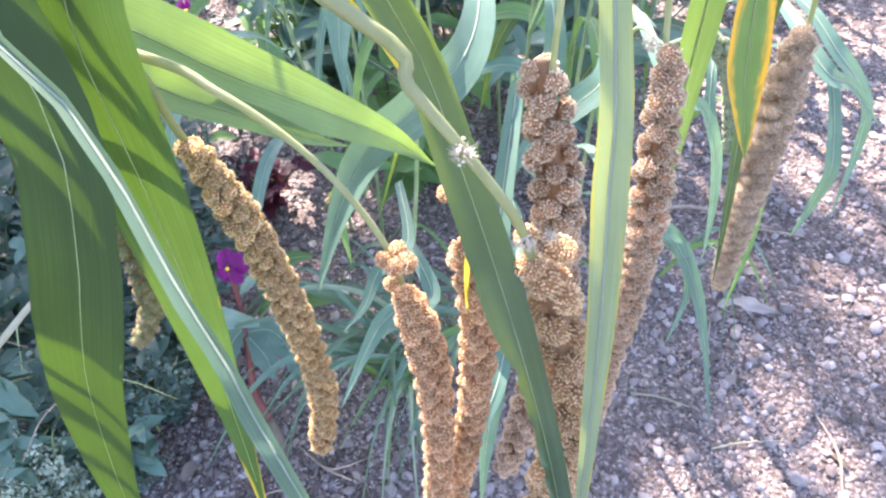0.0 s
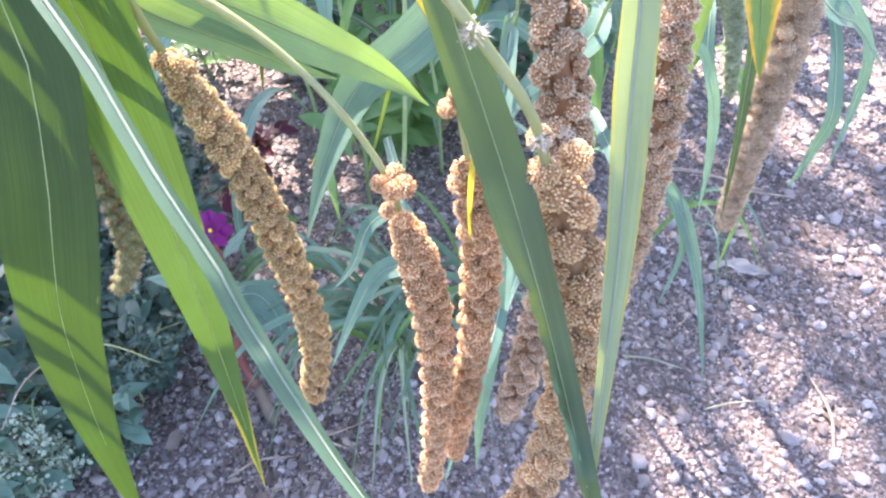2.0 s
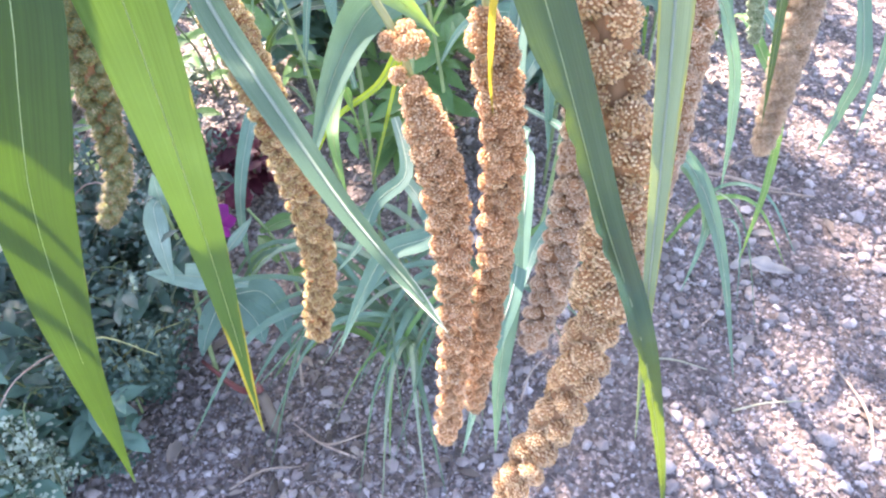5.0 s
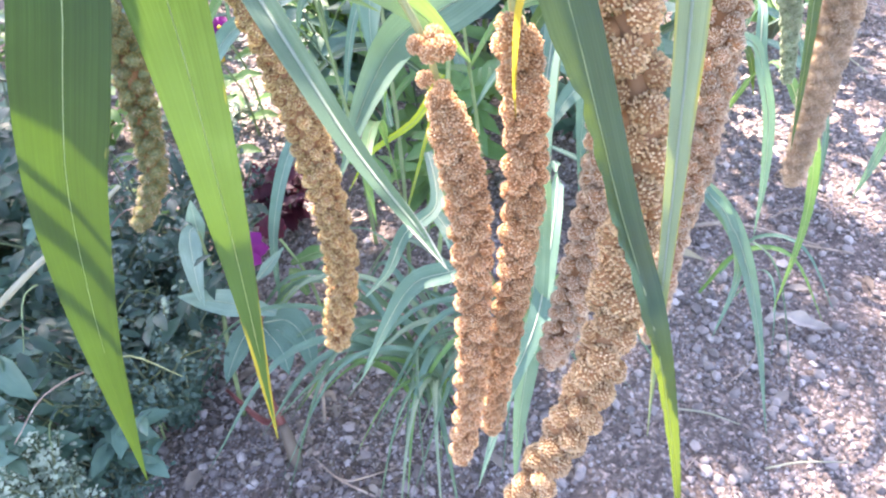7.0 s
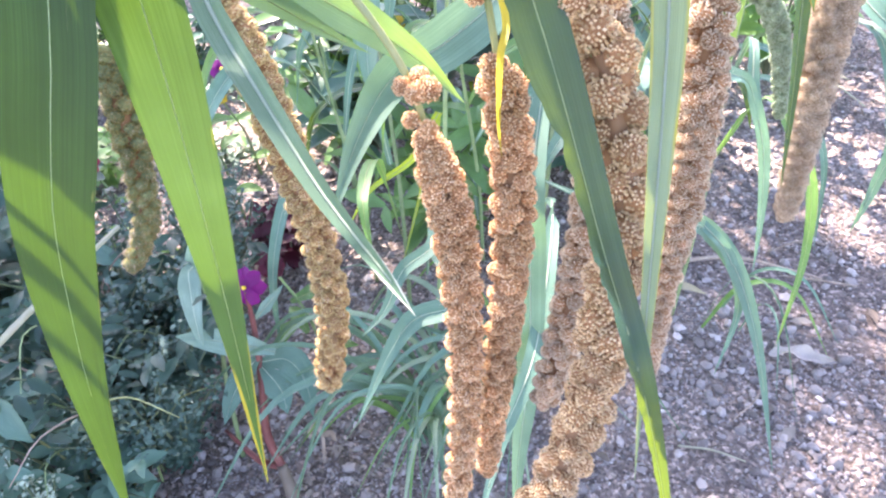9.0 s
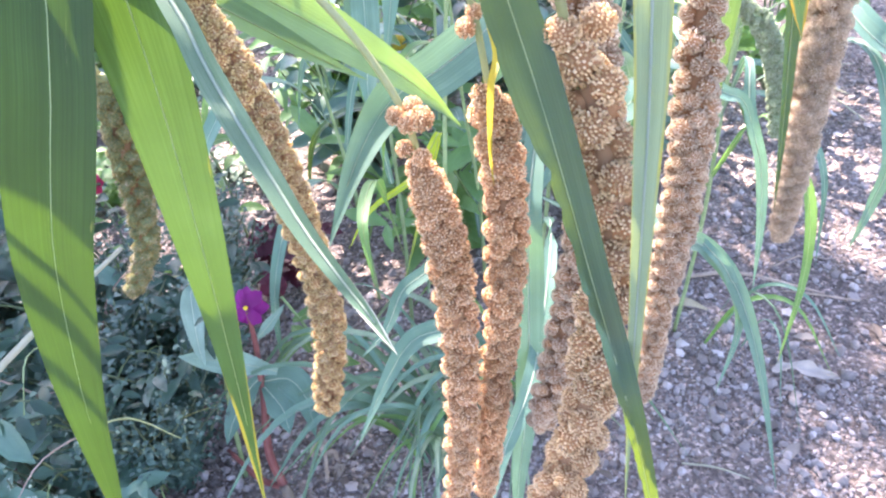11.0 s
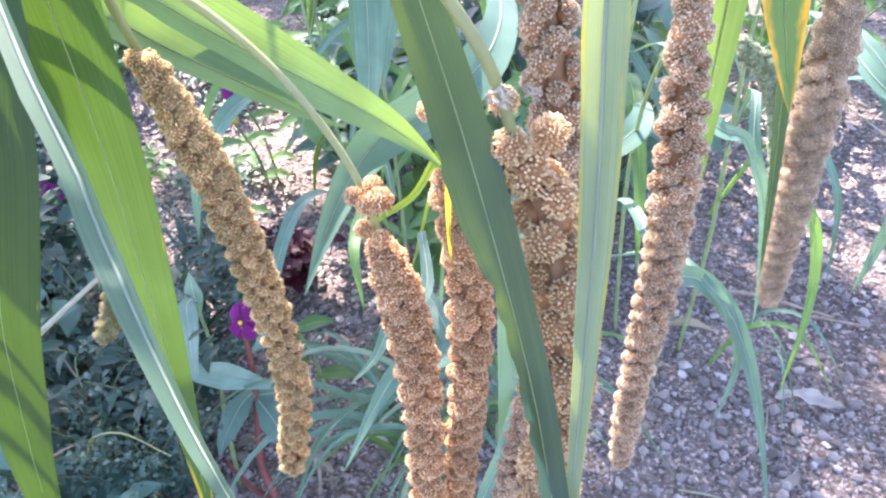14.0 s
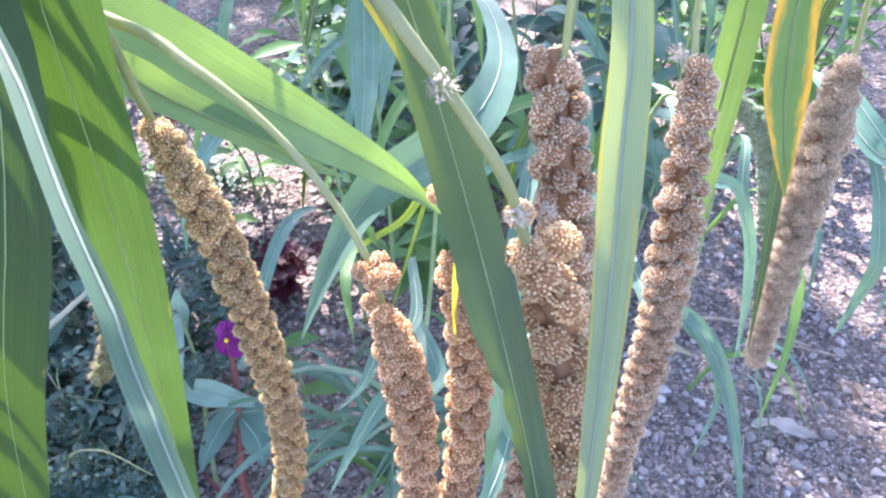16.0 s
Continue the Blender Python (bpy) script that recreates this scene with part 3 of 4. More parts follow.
ear(p3, [(-0.0002, 0.1687, 0.6379), (0.004, 0.1572, 0.587), (0.0003, 0.1479, 0.5355), (-0.0053, 0.1406, 0.4836), (-0.0106, 0.1352, 0.4314)], 0.0081, GRAIN_PINK, gap=1.86, lobe=0.0039, seed=13, top=0.88, tail=0.7, label="slender pinkish ear",
    knobs=[((-0.0075, 0.178, 0.6555), 0.0034), ((-0.0045, 0.180, 0.6600), 0.0028)])
leaf(p3, [(-0.06, 0.225, 0.75), (-0.012, 0.190, 0.684), (0.0015, 0.1717, 0.6540), (0.0000, 0.1578, 0.6449), (-0.0008, 0.1545, 0.6330), (-0.0010, 0.1520, 0.6205), (-0.0002, 0.1500, 0.6100)], 0.0026, YELLOW, rib=0, seed=6)

p4 = millet((-0.44, -0.10, 0), "millet plant with a stout knobbly curved ear and a nibbled leaf")
stem(p4, [(-0.44, -0.10, 0), (-0.46, -0.02, 0.5), (-0.36, 0.10, 0.85), (-0.16, 0.165, 0.84), (-0.0292, 0.1514, 0.7527), (-0.0136, 0.1419, 0.7353), (0.0014, 0.1341, 0.7171), (0.0142, 0.128, 0.6977), (0.0215, 0.132, 0.668), (0.026, 0.13, 0.655)], 0.0014)
ear(p4, [(0.0254, 0.1342, 0.6668), (0.0331, 0.1144, 0.6257), (0.03, 0.0958, 0.5837), (0.0183, 0.0781, 0.5424), (-0.0026, 0.0626, 0.5032)], 0.0096, GRAIN_TAN, lobe=0.0050, seed=14, top=0.85, tail=0.74, loose=0.06, swollen=0.10, gap=2.10, grains=150, grain=0.087, label="stout knobbly tan ear curving at its tip",
    knobs=[((0.019, 0.130, 0.6740), 0.0048), ((0.029, 0.136, 0.6735), 0.0050), ((0.0175, 0.133, 0.6850), 0.0036)])
leaf(p4, [(-0.16, 0.165, 0.84), (-0.06, 0.175, 0.80), (-0.018, 0.170, 0.738), (-0.0016, 0.1500, 0.6980), (0.0125, 0.1210, 0.6615), (0.0243, 0.0930, 0.6240), (0.0293, 0.0627, 0.6136), (0.0366, 0.0548, 0.5846), (0.0438, 0.0480, 0.5490), (0.0475, 0.0400, 0.5220)], 0.0140, DARK, rib=0.0003, n=130, swell=0.42, power=0.56, bite=0.455, seed=7, fold=0.3, label="dark leaf with a nibbled edge")
# unseen leaf added in the sun's line, to shade the nibbled leaf
leaf(p4, [(-0.16, 0.165, 0.84), (-0.105, 0.205, 0.87), (-0.056, 0.240, 0.825), (-0.040, 0.256, 0.785)], 0.015, DARK, seed=27, swell=0.6)
floret_tuft(p4, (-0.0005, 0.1345, 0.7195), 0.0042, 61, "whitish woolly tuft on the stalk")
floret_tuft(p4, (0.0165, 0.1265, 0.6900), 0.0036, 62, "dry pale husks beside the stalk")
floret_tuft(p4, (0.0240, 0.1300, 0.6890), 0.0030, 63, "dry pale husks beside the stalk", 18)

p5 = millet((-0.52, 0.02, 0), "millet plant with a greyish ear and a pale ribbed leaf")
stem(p5, [(-0.52, 0.02, 0), (-0.50, 0.08, 0.5), (-0.38, 0.19, 0.88), (-0.16, 0.25, 0.92), (0.0, 0.235, 0.84), (0.030, 0.213, 0.737), (0.032, 0.205, 0.70), (0.0295, 0.2009, 0.67)], 0.0012)
ear(p5, [(0.0285, 0.207, 0.692), (0.0365, 0.1831, 0.6304), (0.0356, 0.1659, 0.5854), (0.0277, 0.1491, 0.5404), (0.0155, 0.1319, 0.4952)], 0.0101, GRAIN_GREY, lobe=0.0042, seed=15, top=0.85, tail=0.75, loose=0.1, gap=1.88, label="greyish-tan ear")
# unseen leaf added to keep sun off the stout ear's lower half
leaf(p5, [(-0.16, 0.25, 0.92), (-0.08, 0.26, 0.90), (-0.05, 0.29, 0.86), (-0.09, 0.325, 0.838), (-0.145, 0.35, 0.828), (-0.20, 0.37, 0.80)], 0.038, GREEN, seed=28, swell=0.6)
# another unseen leaf, added to shade this plant's greyish ear
leaf(p5, [(-0.16, 0.25, 0.92), (-0.06, 0.30, 0.93), (-0.035, 0.345, 0.90), (-0.07, 0.385, 0.875), (-0.11, 0.425, 0.87), (-0.16, 0.465, 0.865), (-0.22, 0.50, 0.84)], 0.046, GREEN, seed=29, swell=0.6)
leaf(p5, [(-0.02, 0.238, 0.86), (0.030, 0.20, 0.80), (0.040, 0.155, 0.735), (0.040, 0.133, 0.70), (0.0385, 0.11, 0.669), (0.036, 0.09, 0.642), (0.033, 0.069, 0.614), (0.030, 0.046, 0.584)], 0.0106, PALE, swell=0.42, power=0.72, seed=8, fold=0.35, label="pale blue-green ribbed leaf with a yellow margin")

p6 = millet((-0.56, 0.06, 0), "millet plant with a mossy dark ear and long front leaves")
stem(p6, [(-0.56, 0.06, 0), (-0.54, 0.10, 0.4), (-0.44, 0.19, 0.70), (-0.27, 0.24, 0.735), (-0.19, 0.236, 0.665), (-0.1677, 0.2269, 0.62)], 0.0012)
ear(p6, [(-0.1677, 0.2269, 0.6214), (-0.1645, 0.2164, 0.5941), (-0.1641, 0.208, 0.5671), (-0.1684, 0.2023, 0.5412), (-0.183, 0.1983, 0.5185)], 0.0076, GRAIN_MOSS, lobe=0.0034, shell=GREENCORE, seed=16, top=0.4, tail=0.65, label="mossy olive ear")
leaf(p6, [(-0.44, 0.19, 0.70), (-0.33, 0.25, 0.79), (-0.24, 0.25, 0.815), (-0.158, 0.20, 0.775), (-0.130, 0.168, 0.710), (-0.1345, 0.149, 0.6655), (-0.1435, 0.1383, 0.6346), (-0.1525, 0.130, 0.604), (-0.1560, 0.1185, 0.5711), (-0.1560, 0.1050, 0.5390), (-0.153, 0.083, 0.4830)], 0.0350, DEEP, rib=0.00028, rib_mat=GREENSTALK, start=0.7, swell=0.60, seed=9, fold=0.12, power=1.08)
# unseen leaf turned to the sun, added to shade the front leaf's top
leaf(p6, [(-0.36, 0.215, 0.725), (-0.30, 0.25, 0.80), (-0.25, 0.280, 0.824), (-0.212, 0.293, 0.823), (-0.182, 0.295, 0.812)], 0.045, DARK, (0, 0.3, 0.9), start=0.7, swell=0.8, seed=24)
leaf(p6, [(-0.44, 0.19, 0.70), (-0.26, 0.19, 0.80), (-0.12, 0.15, 0.755), (-0.066, 0.091, 0.713), (-0.0515, 0.0709, 0.6974), (-0.0417, 0.0571, 0.689), (-0.0319, 0.0441, 0.6804), (-0.0214, 0.0320, 0.6738), (-0.0165, 0.0262, 0.670)], 0.0054, WHITED, swell=0.5, seed=10, fold=0.7, rib=0.0006, rib_mat=PALERIB, label="narrow folded leaf with a whitish midrib and tip")

p7 = millet((0.68, 0.08, 0), "millet plant with a long greyish-tan ear hanging straight")
stem(p7, [(0.68, 0.08, 0), (0.62, 0.12, 0.5), (0.42, 0.24, 0.88), (0.20, 0.29, 0.90), (0.085, 0.265, 0.78), (0.080, 0.245, 0.70), (0.0838, 0.2279, 0.648)], 0.0012)
ear(p7, [(0.0838, 0.2350, 0.673), (0.0825, 0.211, 0.6046), (0.0795, 0.1968, 0.5578), (0.0735, 0.1843, 0.5100), (0.0700, 0.1723, 0.458)], 0.0093, GRAIN_GREY, lobe=0.0040, seed=17, top=0.6, tail=0.62, gap=1.88, label="long greyish-tan ear")
leaf(p7, [(0.16, 0.29, 0.88), (0.115, 0.30, 0.78), (0.11, 0.282, 0.672), (0.104, 0.263, 0.612), (0.094, 0.232, 0.54), (0.081, 0.189, 0.454)], 0.016, BRIGHTENED, seed=21, swell=0.4)
floret_tuft(p7, (0.0745, 0.2350, 0.676), 0.0046, 64, "dry pale husks at the neck of the ear")

p8 = millet((0.72, 0.14, 0), "millet plant with a curved beaded ear and a yellow-edged leaf")
stem(p8, [(0.72, 0.14, 0), (0.66, 0.17, 0.5), (0.46, 0.25, 0.86), (0.24, 0.29, 0.88), (0.155, 0.28, 0.76), (0.150, 0.272, 0.70), (0.1515, 0.2631, 0.645)], 0.0012)
ear(p8, [(0.1500, 0.2650, 0.658), (0.1470, 0.2544, 0.6139), (0.1455, 0.2469, 0.5785), (0.1450, 0.24, 0.5431), (0.1445, 0.2342, 0.5076)], 0.0096, GRAIN_GREY, lobe=0.0042, seed=18, gap=1.66, grains=150, grain=0.07, shell=BEAD, top=0.6, tail=0.62, label="beaded tan ear with a narrow tip")
leaf(p8, [(0.18, 0.285, 0.82), (0.132, 0.270, 0.745), (0.117, 0.252, 0.700), (0.116, 0.239, 0.666), (0.119, 0.231, 0.645), (0.123, 0.222, 0.623)], 0.017, EDGED, seed=22, swell=0.6, label="leaf with a yellow and orange margin")
leaf(p8, [(0.155, 0.28, 0.76), (0.139, 0.274, 0.69), (0.131, 0.264, 0.659), (0.129, 0.252, 0.628), (0.127, 0.228, 0.585), (0.125, 0.208, 0.547)], 0.0075, DARK, seed=23, swell=0.5, fold=0.5)


# ---- the millet clump behind ----
def stalk_plant(root, top, label, leaves, radius=0.0028):
    pl = thing("millet_stalk", root, label, "millet plant", "millet plants behind")
    r, t = Vector(root), Vector(top)
    part("stem", tube([r, r.lerp(t, 0.35) + Vector((0.006, 0, 0)), r.lerp(t, 0.7), t], [radius, radius * 0.9, radius * 0.7, radius * 0.4], 24, 8), GREENSTALK, pl)
    for k, (points, width, mat, facing) in enumerate(leaves):
        leaf(pl, points, width, mat, facing, rib=0.0007, seed=30 + k, n=30, start=0.22, swell=0.5)
    return pl


UP = (0, -0.5, 0.8)
stalk_plant((-0.09, 0.52, 0), (-0.02, 0.60, 0.66), "blue-green millet stalk with arching leaves", [
    ([(-0.030, 0.587, 0.54), (-0.004, 0.52, 0.575), (0.012, 0.44, 0.574), (0.002, 0.378, 0.568), (-0.029, 0.335, 0.561), (-0.057, 0.306, 0.557), (-0.075, 0.268, 0.541), (-0.086, 0.225, 0.521)], 0.032, BLUE, (0.25, -0.8, 0.5)),
    ([(-0.07, 0.54, 0.25), (-0.065, 0.47, 0.35), (-0.054, 0.398, 0.35), (-0.08, 0.375, 0.339), (-0.094, 0.347, 0.322), (-0.114, 0.325, 0.312)], 0.014, BLUE, UP),
    ([(-0.08, 0.53, 0.18), (-0.06, 0.43, 0.31), (-0.034, 0.363, 0.313), (-0.072, 0.346, 0.309), (-0.095, 0.317, 0.292), (-0.118, 0.276, 0.263)], 0.020, BLUE, UP),
])
stalk_plant((-0.12, 0.60, 0), (-0.13, 0.74, 0.62), "blue-green millet stalk with broad upright leaves", [
    ([(-0.125, 0.65, 0.25), (-0.15, 0.70, 0.42), (-0.134, 0.719, 0.51), (-0.125, 0.634, 0.443), (-0.123, 0.59, 0.417), (-0.117, 0.547, 0.392)], 0.030, BLUE, (0.3, -0.8, 0.4)),
    ([(-0.12, 0.63, 0.15), (-0.11, 0.50, 0.36), (-0.108, 0.40, 0.40), (-0.10, 0.36, 0.36)], 0.012, FRESH, UP),
    ([(-0.12, 0.62, 0.12), (-0.07, 0.60, 0.30), (-0.055, 0.58, 0.363), (-0.083, 0.555, 0.326), (-0.132, 0.537, 0.298), (-0.158, 0.514, 0.264)], 0.009, TIPPED, UP),
    ([(-0.127, 0.71, 0.50), (-0.09, 0.62, 0.56), (-0.081, 0.565, 0.537), (-0.084, 0.539, 0.509), (-0.089, 0.51, 0.477)], 0.018, BLUE, UP),
])
stalk_plant((0.03, 0.57, 0), (0.09, 0.66, 0.60), "blue-green millet stalk with long hanging leaves", [
    ([(0.045, 0.59, 0.30), (0.04, 0.42, 0.52), (0.021, 0.297, 0.497), (0.019, 0.277, 0.448), (0.017, 0.239, 0.382), (0.009, 0.208, 0.324), (0.005, 0.182, 0.269)], 0.020, BLUE, (0, -0.9, 0.3)),
    ([(0.04, 0.58, 0.22), (0.04, 0.36, 0.42), (0.022, 0.244, 0.40), (-0.001, 0.194, 0.374), (-0.019, 0.145, 0.348)], 0.013, BLUE, (0, -0.9, 0.3)),
    ([(0.05, 0.60, 0.26), (0.09, 0.44, 0.34), (0.074, 0.377, 0.316), (0.049, 0.338, 0.315), (0.03, 0.289, 0.304)], 0.016, BLUE, UP),
    ([(0.07, 0.63, 0.40), (0.085, 0.62, 0.45), (0.09, 0.593, 0.436), (0.087, 0.552, 0.391), (0.08, 0.509, 0.345), (0.076, 0.465, 0.297)], 0.024, BLUE, (0.2, -0.8, 0.5)),
])
stalk_plant((0.09, 0.58, 0), (0.14, 0.62, 0.62), "millet stalk with drooping blue-green leaves", [
    ([(0.10, 0.59, 0.25), (0.12, 0.50, 0.36), (0.141, 0.405, 0.366), (0.175, 0.413, 0.342), (0.207, 0.405, 0.302), (0.231, 0.369, 0.236), (0.247, 0.301, 0.137)], 0.020, BLUE, UP),
    ([(0.10, 0.59, 0.20), (0.15, 0.45, 0.34), (0.182, 0.41, 0.338), (0.205, 0.405, 0.302), (0.214, 0.39, 0.259), (0.196, 0.362, 0.204)], 0.012, BLUE, UP),
    ([(0.125, 0.607, 0.40), (0.135, 0.555, 0.425), (0.125, 0.512, 0.430), (0.096, 0.483, 0.427), (0.059, 0.452, 0.419), (0.03, 0.405, 0.402)], 0.028, BLUE, UP),
    ([(0.13, 0.61, 0.45), (0.14, 0.50, 0.51), (0.158, 0.42, 0.493), (0.185, 0.422, 0.476), (0.196, 0.412, 0.448)], 0.014, BLUE, UP),
])
stalk_plant((0.24, 0.62, 0), (0.22, 0.56, 0.62), "thin millet stalk with narrow green leaves", [
    ([(0.23, 0.59, 0.35), (0.21, 0.50, 0.47), (0.203, 0.45, 0.448), (0.218, 0.439, 0.402), (0.223, 0.422, 0.351), (0.222, 0.402, 0.298)], 0.012, BLUE, UP),
    ([(0.235, 0.61, 0.25), (0.24, 0.52, 0.40), (0.255, 0.47, 0.391), (0.285, 0.472, 0.334), (0.293, 0.455, 0.258), (0.278, 0.422, 0.17)], 0.014, FRESH, UP),
    ([(0.23, 0.59, 0.38), (0.27, 0.46, 0.50), (0.283, 0.392, 0.452), (0.28, 0.381, 0.406), (0.273, 0.376, 0.366)], 0.012, BLUE, UP),
    ([(0.225, 0.575, 0.46), (0.25, 0.49, 0.53), (0.276, 0.433, 0.515), (0.316, 0.435, 0.467), (0.331, 0.434, 0.417), (0.323, 0.408, 0.35)], 0.016, BLUE, UP),
    ([(0.222, 0.57, 0.50), (0.22, 0.45, 0.555), (0.24, 0.381, 0.541), (0.272, 0.392, 0.517), (0.304, 0.386, 0.482)], 0.014, BLUE, UP),
])


def wild_stalk(root, seed):
    """A millet stalk with leaves that rise, arch over and hang."""
    rng = random.Random(seed)
    r = Vector(root)
    tall = rng.uniform(0.5, 0.75)
    top = r + Vector((rng.uniform(-0.06, 0.06), rng.uniform(-0.08, 0.08), tall))
    leaves = []
    for k in range(6):
        v = 0.18 + 0.13 * k
        b = r.lerp(top, v)
        a = rng.uniform(0, 6.283)
        d = Vector((math.cos(a), math.sin(a), 0))
        n = rng.uniform(0.14, 0.26)
        leaves.append(([b, b + d * n * 0.25 + Vector((0, 0, n * 0.42)), b + d * n * 0.6 + Vector((0, 0, n * 0.55)), b + d * n * 0.95 + Vector((0, 0, n * 0.3)), b + d * n * 1.1 - Vector((0, 0, n * rng.uniform(0, 0.35)))],
                       rng.uniform(0.012, 0.024), rng.choice((BLUE, BLUE, BLUE, FRESH, DARK)), d * -0.4 + Vector((0, -0.3, 0.9))))
    stalk_plant(root, top, "blue-green millet stalk in the row behind", leaves)


for k, (x, y) in enumerate([(-0.18, 0.70), (-0.02, 0.74), (0.12, 0.72), (-0.10, 0.86), (0.06, 0.88), (0.22, 0.82), (0.32, 0.95), (-0.02, 1.02), (0.16, 1.08), (-0.24, 0.92), (0.42, 1.12)]):
    wild_stalk((x, y, 0), 200 + k)

# ---- unripe ear ----
p9 = thing("millet_stalk", (0.16, 0.66, 0), "millet stalk with a nodding unripe green ear", "millet plant", "millet plants behind")
stem(p9, [(0.16, 0.66, 0), (0.13, 0.55, 0.35), (0.12, 0.43, 0.54), (0.131, 0.385, 0.564), (0.157, 0.398, 0.565)], 0.0011, GREENSTALK)
ear(p9, [(0.157, 0.398, 0.563), (0.178, 0.397, 0.544), (0.186, 0.388, 0.523), (0.188, 0.381, 0.506), (0.191, 0.37, 0.478)], 0.0075, GRAIN_GREEN, lobe=0.0028, seed=19, top=0.6, tail=0.6, bristles=150, grains=40, grain=0.19, core=GREENCORE, label="unripe green ear")


# ---- the garden plants at the other side ----
def small_leaf(bm, at, along, width, up, mat=None):
    """One pointed leaf of six faces, bent along its middle."""
    uvl = bm.loops.layers.uv.verify()
    a, d = Vector(at), Vector(along)
    s = d.cross(up).normalized() * width / 2
    n = s.cross(d).normalized() * width
    rows = [(0, 0.25, 0), (0.35, 1, 0.12), (0.7, 0.8, 0.05), (1, 0.06, -0.18)]
    vs = [[bm.verts.new(a + d * v + s * (w * u) + n * (h + 0.18 * abs(u) * w)) for u in (-1, 0, 1)] for v, w, h in rows]
    for i, (r, q) in enumerate(zip(vs, vs[1:])):
        for j in (0, 1):
            f = bm.faces.new((r[j], r[j + 1], q[j + 1], q[j]))
            for loop, uv in zip(f.loops, ((j / 2, rows[i][0]), ((j + 1) / 2, rows[i][0]), ((j + 1) / 2, rows[i + 1][0]), (j / 2, rows[i + 1][0]))):
                loop[uvl].uv = uv


def bush(name, label, category, root, spread, tall, branches, leaves, size, mat, seed, slim=0.4, stem_mat=None, stuff=0.0):
    """Branches from one root, each set with leaves of many directions."""
    rng = random.Random(seed)
    ob = thing(name, root, label, category)
    r = Vector(root)
    crown = bmesh.new()
    for b in range(branches):
        a = rng.uniform(0, 6.283)
        reach = spread * rng.uniform(0.25, 1)
        end = r + Vector((math.cos(a) * reach, math.sin(a) * reach, tall * rng.uniform(0.55, 1.05)))
        mid = r.lerp(end, 0.5) + Vector((rng.uniform(-1, 1), rng.uniform(-1, 1), 0.6)) * spread * 0.15
        part("branch", tube([r, mid, end], [0.0028, 0.0018, 0.0008], 10, 6), stem_mat or BUSHSTEM, ob)
        for p in spline([r, mid, end], leaves):
            if (p - r).length < tall * 0.22 * rng.random():
                continue
            for _ in range(2):
                a2 = rng.uniform(0, 6.283)
                d = Vector((math.cos(a2), math.sin(a2), rng.uniform(-0.5, 0.5))).normalized() * size * rng.uniform(0.45, 1.15)
                off = Vector((rng.gauss(0, 1), rng.gauss(0, 1), rng.gauss(0, 1))) * size * stuff
                small_leaf(crown, p + off, d, d.length * slim, Vector((rng.uniform(-0.5, 0.5), rng.uniform(-0.8, 0.2), 1)))
    part("foliage", crown, mat, ob)
    return ob


bush("garden_bush", "dense dark blue-green bush with small pointed leaves", "bush", (-0.46, 0.50, 0), 0.20, 0.26, 46, 18, 0.028, BUSHY, 1, stuff=0.35)
bush("goosefoot", "spreading goosefoot weed with tiny grey-green florets", "weed", (-0.385, 0.40, 0), 0.105, 0.19, 56, 48, 0.0075, SPRIG, 21, 0.6, stuff=0.9)
bush("goosefoot", "goosefoot weed with pale clustered florets", "weed", (-0.40, 0.425, 0), 0.11, 0.21, 24, 14, 0.0065, FLORET, 27, 0.7, stuff=1.1)
bush("goosefoot", "tall goosefoot weed with tiny grey-green florets", "weed", (-0.42, 0.52, 0), 0.14, 0.26, 40, 44, 0.010, SPRIG, 24, 0.6, stuff=0.7)
bush("goosefoot", "low pale goosefoot weed in flower", "weed", (-0.50, 0.27, 0), 0.07, 0.11, 26, 30, 0.008, FLORET, 25, 0.7, stuff=0.8)
bush("goosefoot", "low goosefoot weed with whitish flower clusters", "weed", (-0.468, 0.270, 0), 0.05, 0.155, 30, 30, 0.0055, WHITISH, 28, 0.8, stuff=0.9)
bush("goosefoot", "small goosefoot weed at the edge of the gravel", "weed", (-0.425, 0.315, 0), 0.06, 0.075, 26, 26, 0.0065, SPRIG, 29, 0.65, stuff=0.9)
bush("broad_weed", "dark green weed with broad ovate leaves", "weed", (-0.47, 0.33, 0), 0.12, 0.17, 22, 7, 0.040, BROAD, 2, 0.45)
bush("broad_weed", "shaded weed with broad blue-green leaves", "weed", (-0.60, 0.44, 0), 0.17, 0.25, 22, 8, 0.055, BROAD, 26, 0.5)
bush("garden_bush", "leafy blue-green bush in the shade", "bush", (-0.68, 0.64, 0), 0.22, 0.30, 40, 14, 0.042, BUSHY, 22, 0.45, stuff=0.3)
bush("garden_bush", "fine grey-green bush with needle leaves", "bush", (-0.41, 0.72, 0), 0.09, 0.19, 50, 44, 0.010, SPRIG, 3, 0.35, stuff=0.6)
bush("burgundy_plant", "low plant with dark burgundy leaves", "plant", (-0.32, 0.755, 0), 0.075, 0.11, 13, 8, 0.030, WINE, 4, 0.6)


